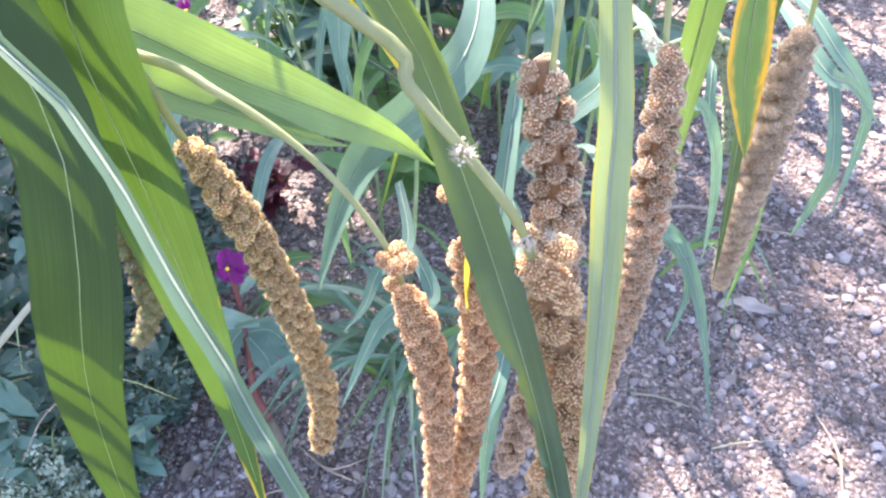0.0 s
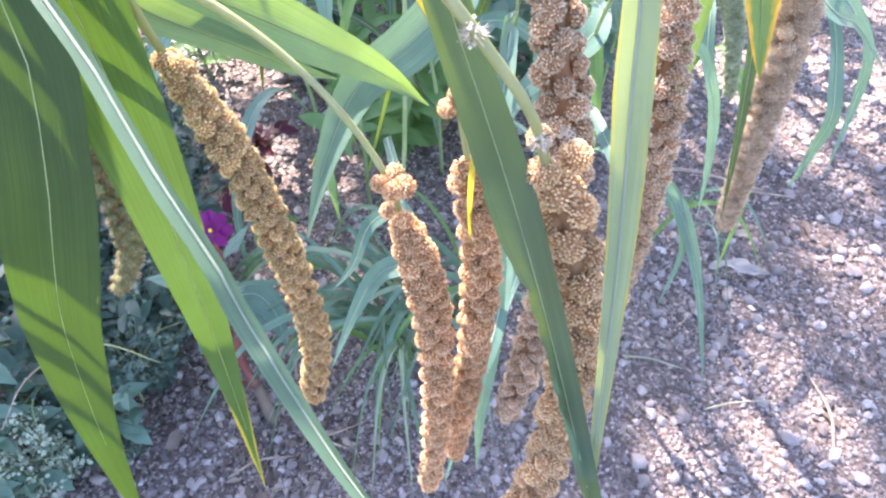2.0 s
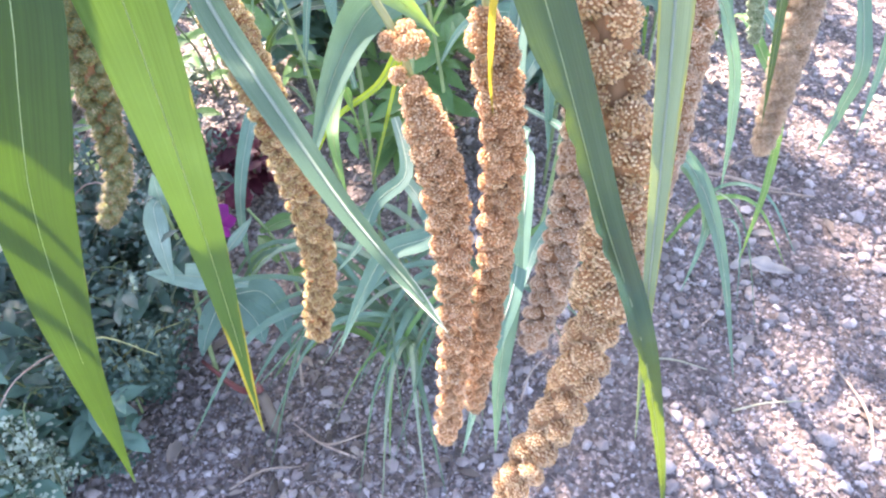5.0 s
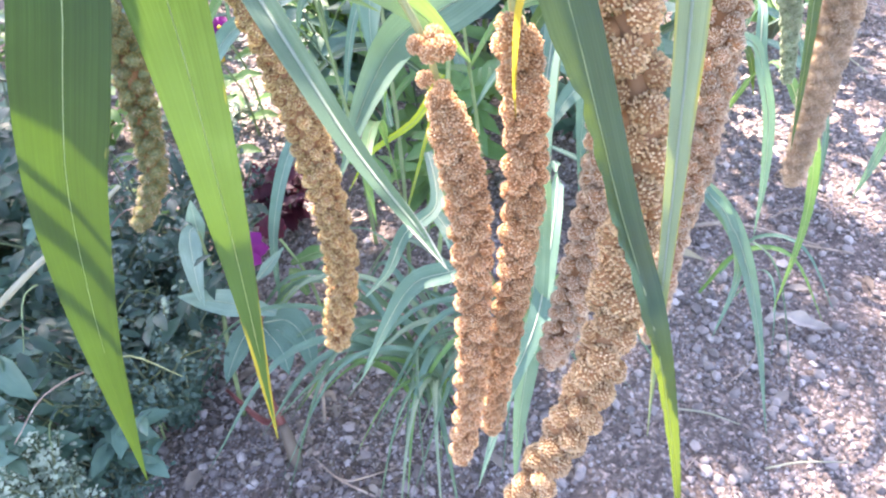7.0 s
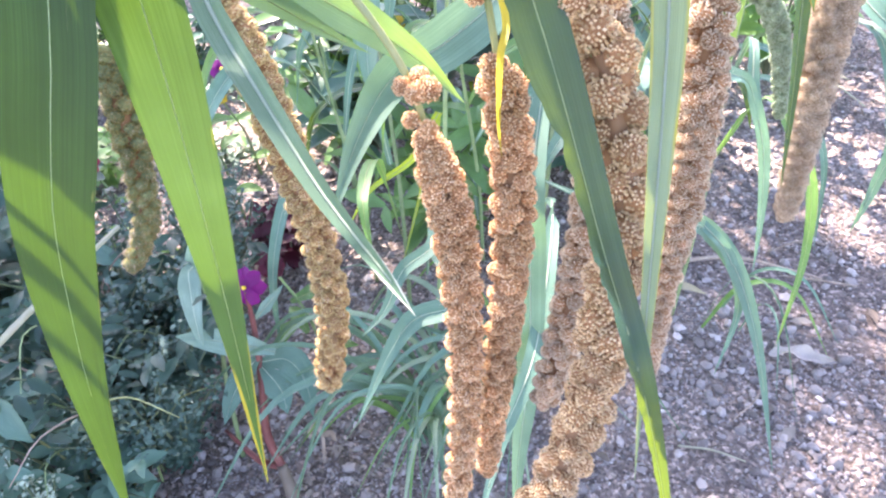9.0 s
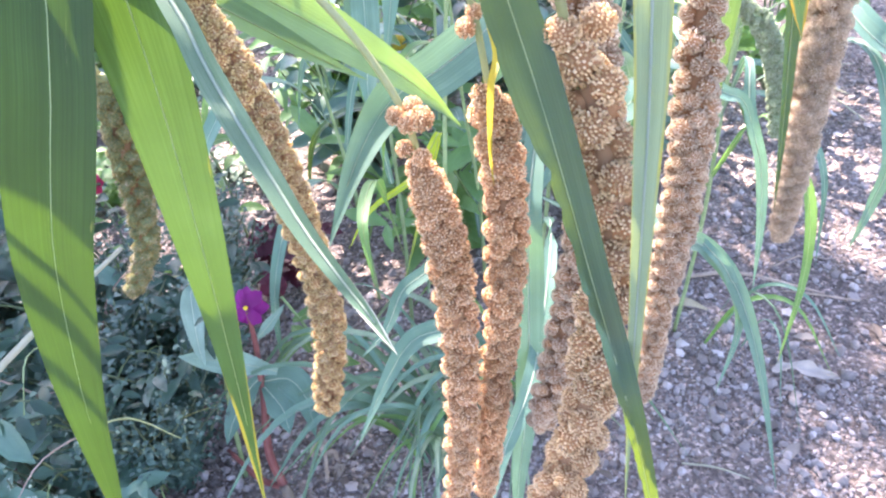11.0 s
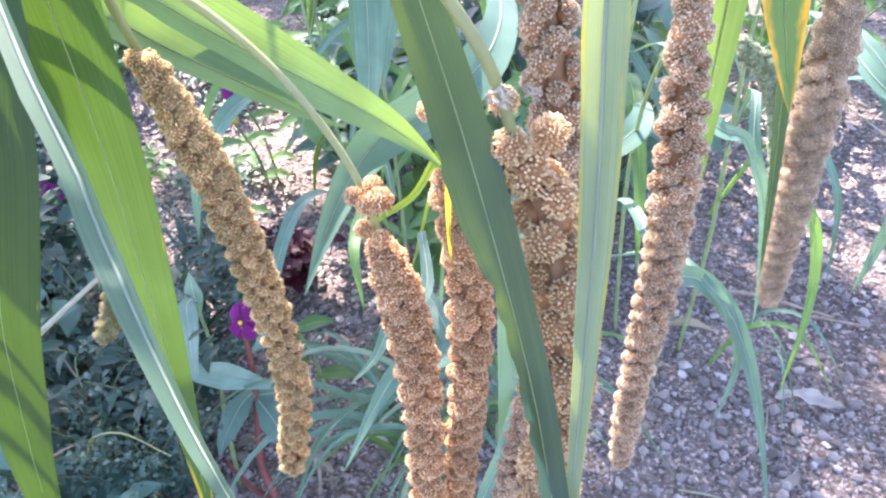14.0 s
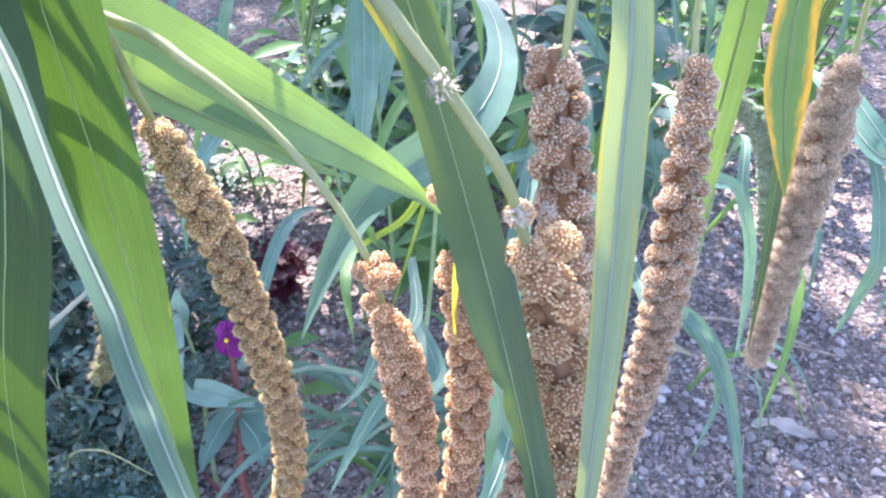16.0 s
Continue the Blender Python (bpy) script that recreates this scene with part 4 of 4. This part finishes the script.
def weed_stems(root, seed, n):
    rng = random.Random(seed)
    ob = thing("weed", root, "tangle of bare pale green weed stems among the leaves", "weed")
    r = Vector(root)
    for k in range(n):
        a = rng.uniform(0, 6.283)
        d = Vector((math.cos(a), math.sin(a), 0))
        h, m = rng.uniform(0.10, 0.24), rng.uniform(0.05, 0.15)
        b = r + Vector((rng.uniform(-0.04, 0.04), rng.uniform(-0.04, 0.04), 0))
        part("stem", tube([b, b + d * m * 0.3 + Vector((0, 0, h * 0.7)), b + d * m * 0.8 + Vector((0, 0, h)), b + d * m * 1.2 + Vector((0, 0, h * rng.uniform(0.7, 1.1)))], [0.0016, 0.0013, 0.0009, 0.0005], 14, 6), rng.choice((STALK, GREENSTALK, GREENSTALK, TWIG)), ob)


weed_stems((-0.44, 0.38, 0), 41, 14)
weed_stems((-0.52, 0.52, 0), 42, 14)
weed_stems((-0.60, 0.34, 0), 43, 8)


def flower_head(z, c, face, radius, petals, mat, wide=0.8, centre=0.17, eye=None):
    """Petals round a domed centre; face: the way the flower looks."""
    f = Vector(face).normalized()
    s = f.orthogonal().normalized()
    t = f.cross(s)
    rng = random.Random(int(abs(c[0]) * 1000) + petals)
    for k in range(petals):
        a = 6.283 * k / petals + rng.uniform(-0.12, 0.12)
        d = (s * math.cos(a) + t * math.sin(a) + f * rng.uniform(-0.35, 0.15)).normalized()
        bm = bmesh.new()
        blade([c, c + d * radius * 0.5 + f * radius * 0.05, c + d * radius * rng.uniform(0.88, 1.05) - f * radius * 0.15], radius * wide, f, n=8, swell=0.7, start=0.35, fold=0.12, seed=k, bm=bm, across=4)
        part("petal", bm, mat, z)
    bm = bmesh.new()
    bmesh.ops.create_icosphere(bm, subdivisions=2, radius=radius * centre, matrix=Matrix.Translation(c + f * radius * 0.08))
    part("flower_centre", bm, eye or GOLD, z, "" if eye else "yellow flower centre")


def zinnia():
    z = thing("zinnia", (-0.241, 0.343, 0), "zinnia with a magenta flower, red stem and pale broad leaves", "flower")
    part("stem", tube([(-0.236, 0.340, -0.004), (-0.248, 0.366, 0.03), (-0.262, 0.386, 0.079), (-0.258, 0.413, 0.144), (-0.257, 0.436, 0.202), (-0.256, 0.444, 0.247)], [0.0055, 0.005, 0.005, 0.004, 0.003, 0.002], 28, 10), REDSTEM, z, "dull red stem")
    part("stem_base", tube([(-0.236, 0.340, -0.006), (-0.243, 0.355, 0.018), (-0.250, 0.368, 0.042)], [0.0085, 0.0075, 0.006], 10, 10), BARK, z, "dry brown woody foot")
    part("branch", tube([(-0.252, 0.37, 0.035), (-0.285, 0.385, 0.028), (-0.328, 0.416, 0.041)], [0.0045, 0.004, 0.002], 12, 8), REDSTEM, z)
    for k, (pts, w, mat) in enumerate([
            ([(-0.236, 0.420, 0.180), (-0.259, 0.417, 0.194), (-0.286, 0.414, 0.206), (-0.308, 0.411, 0.214), (-0.328, 0.410, 0.220)], 0.028, ZLEAF),
            ([(-0.255, 0.442, 0.208), (-0.242, 0.453, 0.218), (-0.225, 0.468, 0.232)], 0.013, ZLEAF),
            ([(-0.254, 0.420, 0.164), (-0.225, 0.417, 0.170), (-0.205, 0.399, 0.157), (-0.195, 0.368, 0.135)], 0.034, BROAD),
            ([(-0.256, 0.424, 0.169), (-0.271, 0.409, 0.160), (-0.285, 0.385, 0.142), (-0.291, 0.366, 0.128)], 0.026, BROAD),
            ([(-0.254, 0.416, 0.160), (-0.232, 0.394, 0.150), (-0.222, 0.371, 0.138)], 0.030, BROAD)]):
        leaf(z, pts, w, mat, (0.1, -0.55, 0.8), rib=0.0006, seed=50 + k, n=18, swell=0.4, start=0.25, fold=0.2)
    flower_head(z, Vector((-0.257, 0.447, 0.250)), (-0.25, -0.75, 0.45), 0.022, 8, PURPLE, 0.75, 0.11)
    z2 = thing("zinnia", (-0.315, 0.405, 0), "young zinnia with a closed bud and pale opposite leaves", "flower")
    part("stem", tube([(-0.315, 0.405, -0.003), (-0.318, 0.44, 0.09), (-0.312, 0.460, 0.165), (-0.317, 0.478, 0.245)], [0.003, 0.003, 0.0025, 0.0018], 20, 8), GREENSTALK, z2)
    for k, (pts, w, mat) in enumerate([
            ([(-0.312, 0.460, 0.165), (-0.335, 0.470, 0.172), (-0.36, 0.482, 0.165), (-0.384, 0.494, 0.150)], 0.030, BROAD),
            ([(-0.317, 0.474, 0.256), (-0.319, 0.464, 0.256), (-0.314, 0.444, 0.244), (-0.305, 0.417, 0.230), (-0.295, 0.395, 0.218)], 0.024, ZLEAF),
            ([(-0.317, 0.474, 0.230), (-0.319, 0.484, 0.255), (-0.318, 0.490, 0.280)], 0.020, ZLEAF)]):
        leaf(z2, pts, w, mat, (0.1, -0.6, 0.75), rib=0.0006, seed=60 + k, n=18, swell=0.4, start=0.25, fold=0.18)
    bm = bmesh.new()
    bmesh.ops.create_icosphere(bm, subdivisions=2, radius=0.006, matrix=Matrix.Translation((-0.3175, 0.489, 0.252)) @ Matrix.Diagonal((0.8, 0.8, 0.7, 1)))
    part("bud", bm, REDSTEM, z2)


zinnia()


def garden_flower(head, mat, radius, label, petals=8):
    h = Vector(head)
    root = Vector((h.x + 0.02, h.y + 0.03, 0))
    z = thing("garden_flower", root, label, "flower")
    part("stem", tube([root, root.lerp(h, 0.5) + Vector((0.01, 0, 0.01)), h], [0.0025, 0.002, 0.0013], 14, 6), GREENSTALK, z)
    for k in range(4):
        b = root.lerp(h, 0.25 + 0.15 * k)
        d = Vector((math.cos(k * 2.2), math.sin(k * 2.2), 0.25))
        leaf(z, [b, b + d * 0.03, b + d * 0.055 - Vector((0, 0, 0.012))], 0.02, FRESH, (0, -0.3, 0.9), rib=0.0006, seed=k, n=14, start=0.3, swell=0.4)
    flower_head(z, h, (0.1, -0.7, 0.6), radius, petals, mat)


garden_flower((-0.619, 0.70, 0.215), PURPLE, 0.026, "magenta garden flower among the weeds")
garden_flower((-0.439, 0.994, 0.206), PURPLE, 0.022, "magenta garden flower at the back of the bed")
garden_flower((-0.521, 0.677, 0.251), CRIMSON, 0.017, "small crimson garden flower")
garden_flower((-0.249, 0.506, 0.222), MAROON, 0.016, "faded dark crimson flower beside the zinnia", 9)
garden_flower((-0.440, 0.949, 0.182), GOLD, 0.014, "small yellow garden flower")
garden_flower((-0.166, 1.174, 0.187), GOLD, 0.016, "yellow garden flower at the back of the bed")
garden_flower((-0.435, 0.814, 0.292), CRIMSON, 0.018, "dark crimson garden flower on a tall stem")


# ---- leafy plants farther back ----
def leafy(root, seed, mat, tall, label):
    return bush("leafy_plant", label, "plant", root, tall * 0.6, tall, 14, 9, 0.075, mat, seed, 0.34)


rows = [(-0.08, 0.80), (0.16, 0.92), (-1.0, 0.78), (0.55, 1.25), (-0.22, 1.05), (0.05, 1.10), (0.28, 1.20), (-1.15, 1.05), (-0.05, 1.45), (-0.40, 1.55), (0.45, 1.55), (-0.95, 1.55), (0.2, 1.85), (-0.3, 2.0), (-0.75, 2.05), (-1.3, 1.9), (0.7, 2.0), (-1.35, 1.35)]
for k, (x, y) in enumerate(rows):
    leafy((x, y, 0), 70 + k, (FRESH, BROAD, BUSHY)[k % 3], 0.30 + 0.07 * (k % 4), "leafy green garden plant growing in the bed behind")

bush("sage_plant", "bright green garden plant with long pointed leaves", "plant", (-0.27, 1.06, 0), 0.11, 0.27, 15, 8, 0.085, FRESH, 101, 0.28)
bush("sage_plant", "bright green garden plant with long pointed leaves", "plant", (-0.20, 1.30, 0), 0.16, 0.30, 16, 8, 0.10, FRESH, 102, 0.28)
bush("low_weed", "low pale weed in full sun", "weed", (-0.50, 1.02, 0), 0.12, 0.05, 14, 9, 0.018, FLORET, 103, 0.6, stuff=0.5)
bush("low_weed", "low pale weed in full sun", "weed", (-0.58, 1.25, 0), 0.14, 0.05, 14, 9, 0.018, FLORET, 104, 0.6, stuff=0.5)
for k, (x, y) in enumerate(((-0.72, 0.98), (-0.86, 1.22), (-0.66, 1.38), (-0.96, 1.45), (-0.80, 0.84), (-0.38, 1.48), (-1.05, 1.20))):
    bush("low_weed", "low leafy weed in the sun at the back", "weed", (x, y, 0), 0.13, 0.10 + 0.03 * (k % 3), 14, 9, 0.035, (FRESH, FLORET, BROAD)[k % 3], 110 + k, 0.45, stuff=0.3)

# ---- small things on the ground ----
def dry_leaf(at, length, width, turn, label):
    c, s = math.cos(turn), math.sin(turn)
    pts = [Vector(at) + Vector((c * v * length, s * v * length, 0.012 + 0.008 * math.sin(v * 5))) for v in (0, 0.3, 0.65, 1)]
    ob = thing("dry_leaf", at, label, "leaf")
    part("leaf", blade(pts, width, (0, -0.3, 1), n=20, swell=0.5, start=0.35, fold=0.7, wavy=0.22, twist=70, seed=3), DEAD, ob)


dry_leaf((0.343, 0.537, 0.0), 0.085, 0.019, -0.1, "curled whitish dry leaf lying on the gravel")


def lying(name, points, radius, mat, label, category):
    ob = thing(name, points[0], label, category)
    part("shaft", tube(points, [radius, radius * 0.9, radius * 0.5], 16, 6), mat, ob)


def on_ground(x, y, up=0.004):
    return (x, y, height(x, y) + up)


lying("twig", [on_ground(0.274, 0.72), on_ground(0.352, 0.715, 0.012), on_ground(0.46, 0.675)], 0.003, TWIG, "thin brown twig lying on the gravel", "twig")
lying("straw", [on_ground(0.204, 0.41), on_ground(0.24, 0.402, 0.007), on_ground(0.276, 0.39)], 0.0013, STRAWRIB, "pale straw lying on the gravel", "straw")
lying("straw", [on_ground(0.29, 0.335), on_ground(0.33, 0.342, 0.006), on_ground(0.385, 0.345)], 0.0013, STRAWRIB, "pale straw lying on the gravel", "straw")
lying("straw", [on_ground(0.335, 0.53), on_ground(0.315, 0.48, 0.007), on_ground(0.27, 0.44)], 0.0012, TWIG, "brown straw lying on the gravel", "straw")
lying("twig", [on_ground(-0.20, 0.33), on_ground(-0.17, 0.315, 0.012), on_ground(-0.12, 0.335)], 0.0016, TWIG, "curved dry twig on the soil", "twig")
lying("twig", [on_ground(0.43, 0.28), on_ground(0.44, 0.33, 0.008), on_ground(0.425, 0.40)], 0.002, TWIG, "grey twig lying on the gravel", "twig")
lying("dry_branch", [(-0.60, 0.14, 0.0), (-0.50, 0.22, 0.26), (-0.42, 0.32, 0.318), (-0.353, 0.443, 0.34)], 0.0045, STRAWRIB, "bare pale branch leaning out of the weeds", "branch")
fallen = thing("fallen_leaf", (0.239, 0.66, 0), "yellow-green fallen millet leaf on the gravel", "leaf")
part("leaf", blade([on_ground(0.235, 0.665, 0.006), on_ground(0.262, 0.66, 0.016), on_ground(0.295, 0.65, 0.006)], 0.014, (0, -0.3, 1), n=16, start=0.4, swell=0.4, seed=2), STRAW, fallen)
wither = thing("dead_weed", (-0.213, 0.40, 0), "shrivelled brown weed standing in the gravel", "weed")
part("stem", tube([(-0.213, 0.395, -0.003), (-0.212, 0.412, 0.03), (-0.216, 0.425, 0.062)], [0.0028, 0.0024, 0.0012], 10, 6), TWIG, wither)
for k, a in enumerate((0.4, 2.1, 3.7, 5.0)):
    b = Vector((-0.214, 0.414 + 0.003 * k, 0.030 + 0.008 * k))
    part("leaf", blade([b, b + Vector((math.cos(a), math.sin(a), -0.3)) * 0.012, b + Vector((math.cos(a), math.sin(a), -1.6)) * 0.014], 0.009, (0, -0.5, 0.8), n=10, fold=0.6, wavy=0.2, seed=k, across=4), TWIG, wither)
for x, y, a, n in ((0.70, 1.22, 2.2, 0.16), (0.69, 1.12, 1.8, 0.12), (0.62, 1.28, 0.4, 0.14), (0.50, 0.66, 2.9, 0.10), (0.40, 0.73, 0.15, 0.09), (0.05, 0.36, 1.0, 0.07), (-0.14, 0.30, 2.6, 0.09), (-0.28, 0.27, 0.3, 0.08)):
    c, d = math.cos(a) * n, math.sin(a) * n
    lying("straw", [on_ground(x, y), on_ground(x + c * 0.5 - d * 0.08, y + d * 0.5 + c * 0.08, 0.012), on_ground(x + c, y + d)], 0.0016, STRAWRIB if n > 0.1 else TWIG, "dry straw lying on the gravel", "straw")


def litter():
    rng = random.Random(77)
    bm = bmesh.new()
    for k in range(760):
        # extra bits near the zinnia, put there partly to stand in for shade
        x, y = (rng.uniform(-0.7, 0.8), rng.uniform(0.15, 1.5)) if k < 260 else (rng.gauss(-0.17, 0.12), rng.gauss(0.30, 0.09))
        a, n = rng.uniform(0, 6.28), rng.uniform(0.01, 0.035) * (1 if k < 260 else 0.55)
        d = Vector((math.cos(a), math.sin(a), 0)) * n
        p = Vector(on_ground(x, y, 0.005))
        if k % 2:
            tube([p, p + d * 0.5 + Vector((0, 0, 0.003)), p + d], [0.0007, 0.0005], 5, 4, bm)
        else:
            small_leaf(bm, p, d, n * rng.uniform(0.3, 0.6), Vector((rng.uniform(-0.3, 0.3), rng.uniform(-0.3, 0.3), 1)))
    return part("litter", bm, CHAFF, None)


tagged(litter(), "dry brown leaf bits and straw scattered on the soil", "litter", kind="stuff")


def grass_tuft(root, seed, n, lean, label):
    rng = random.Random(seed)
    r = Vector(root)
    ob = thing("grass_tuft", root, label, "grass")
    for k in range(n):
        a = rng.gauss(lean, 1.0)
        d = Vector((math.cos(a), math.sin(a), 0))
        m = rng.uniform(0.13, 0.27)
        b = r + Vector((rng.uniform(-0.03, 0.03), rng.uniform(-0.03, 0.03), 0))
        pts = [b, b + d * m * 0.2 + Vector((0, 0, m * 0.6)), b + d * m * 0.55 + Vector((0, 0, m * 0.75)), b + d * m * 0.95 + Vector((0, 0, m * rng.uniform(0.1, 0.5)))]
        part("leaf", blade(pts, rng.uniform(0.0035, 0.0105), d * -0.3 + Vector((0, -0.4, 0.8)), n=16, start=0.6, swell=0.3, fold=0.4, seed=k, across=4), rng.choice((FRESH, BLUE, BLUE, LINEN, LINEN, SILVER)), ob)


grass_tuft((-0.075, 0.44, 0), 5, 34, 3.6, "tuft of thin drooping grass blades at the millet's foot")
grass_tuft((0.01, 0.49, 0), 6, 24, 4.4, "tuft of thin green and straw-coloured blades")
grass_tuft((0.30, 0.60, 0), 7, 4, 5.2, "few narrow grass blades on the gravel")


# ---- an unseen tree, added so that its crown shades the bed ----
# openings left in the crown, set by ground places the sun should reach
GAPS = [(0.13, -0.50, 0.58), (-0.78, 1.15, 0.34), (-0.52, 0.62, 0.16), (0.45, 0.49, 0.33), (-0.52, 1.14, 0.52), (-0.12, 0.98, 0.30), (0.1, 1.5, 0.35), (0.58, 0.88, 0.34), (0.85, 1.15, 0.26)]


def shade_tree():
    rng = random.Random(8)
    t = thing("tree", (-2.3, 5.0, 0), "unseen broad-leaved tree added to shade the bed", "tree")
    part("trunk", tube([(-2.3, 5.0, 0), (-2.38, 4.95, 1.2), (-2.55, 4.85, 2.6), (-2.75, 4.75, 3.9)], [0.14, 0.12, 0.10, 0.05], 20, 12), BARK, t)
    crown = bmesh.new()
    for k in range(9):
        a = 6.283 * k / 9
        end = Vector((-1.9 + math.cos(a) * 1.3, 4.1 + math.sin(a) * 1.3, 4.6 + rng.uniform(-0.5, 0.8)))
        part("limb", tube([(-2.55, 4.85, 2.6 + 0.1 * k), Vector((-2.65, 4.75, 3.8)).lerp(end, 0.4), end], [0.04, 0.022, 0.008], 12, 8), BARK, t)
    clumps = []
    for k in range(150):
        d = Vector((rng.gauss(0, 1), rng.gauss(0, 1), rng.gauss(0, 1))).normalized() * rng.uniform(0.1, 1) ** 0.5
        c = Vector((-1.9 + d.x * 2.3, 4.1 + d.y * 2.3, 4.6 + d.z * 1.1))
        g = c - SUN_FROM * (c.z / SUN_FROM.z)
        sparse = any((g.x - x) ** 2 + (g.y - y) ** 2 < r * r for x, y, r in GAPS)
        if sparse or (g.y > 0.75 and g.x < 0.05 and k % 5 < 3):
            continue
        clumps.append((k, c))
    # two more clumps, added to keep the sun off the zinnia's foot
    clumps += [(151, Vector((-2.07, 4.26, 4.6))), (152, Vector((-1.98, 4.18, 4.5)))]
    for seed, c in clumps:
        rng, wide = random.Random(500 + seed), 0.17
        for _ in range(90):
            p = c + Vector((rng.gauss(0, wide), rng.gauss(0, wide), rng.gauss(0, 0.12)))
            v = Vector((rng.uniform(-1, 1), rng.uniform(-1, 1), rng.uniform(-0.7, 0.3))).normalized() * rng.uniform(0.07, 0.13)
            small_leaf(crown, p, v, v.length * 0.6, Vector((rng.uniform(-0.4, 0.4), rng.uniform(-0.4, 0.4), 1)))
    part("crown", crown, FRESH, t)


shade_tree()


# ---- the larger stones on the soil ----
def stones():
    rng = np.random.default_rng(31)
    meshes = []
    for i in range(8):
        me = mesh_from("stone", SHAPES[i] * np.array((1, 1, 1.15)), ICO_F)
        me.materials.append(STONE)
        meshes.append(me)
    for k in range(280):
        x, y = rng.uniform(-0.5, 0.75), 0.15 + 1.0 * rng.uniform() ** 1.2
        s = 0.005 + 0.008 * rng.uniform() ** 2.6
        o = new("stone", meshes[k % 8])
        o.parent = ground
        o.matrix_basis = Matrix.Translation((x, y, height(x, y) + s * 0.15)) @ Euler((rng.uniform(-0.3, 0.3), rng.uniform(-0.3, 0.3), rng.uniform(0, 6.28))).to_matrix().to_4x4() @ Matrix.Diagonal((s, s, s, 1))


stones()
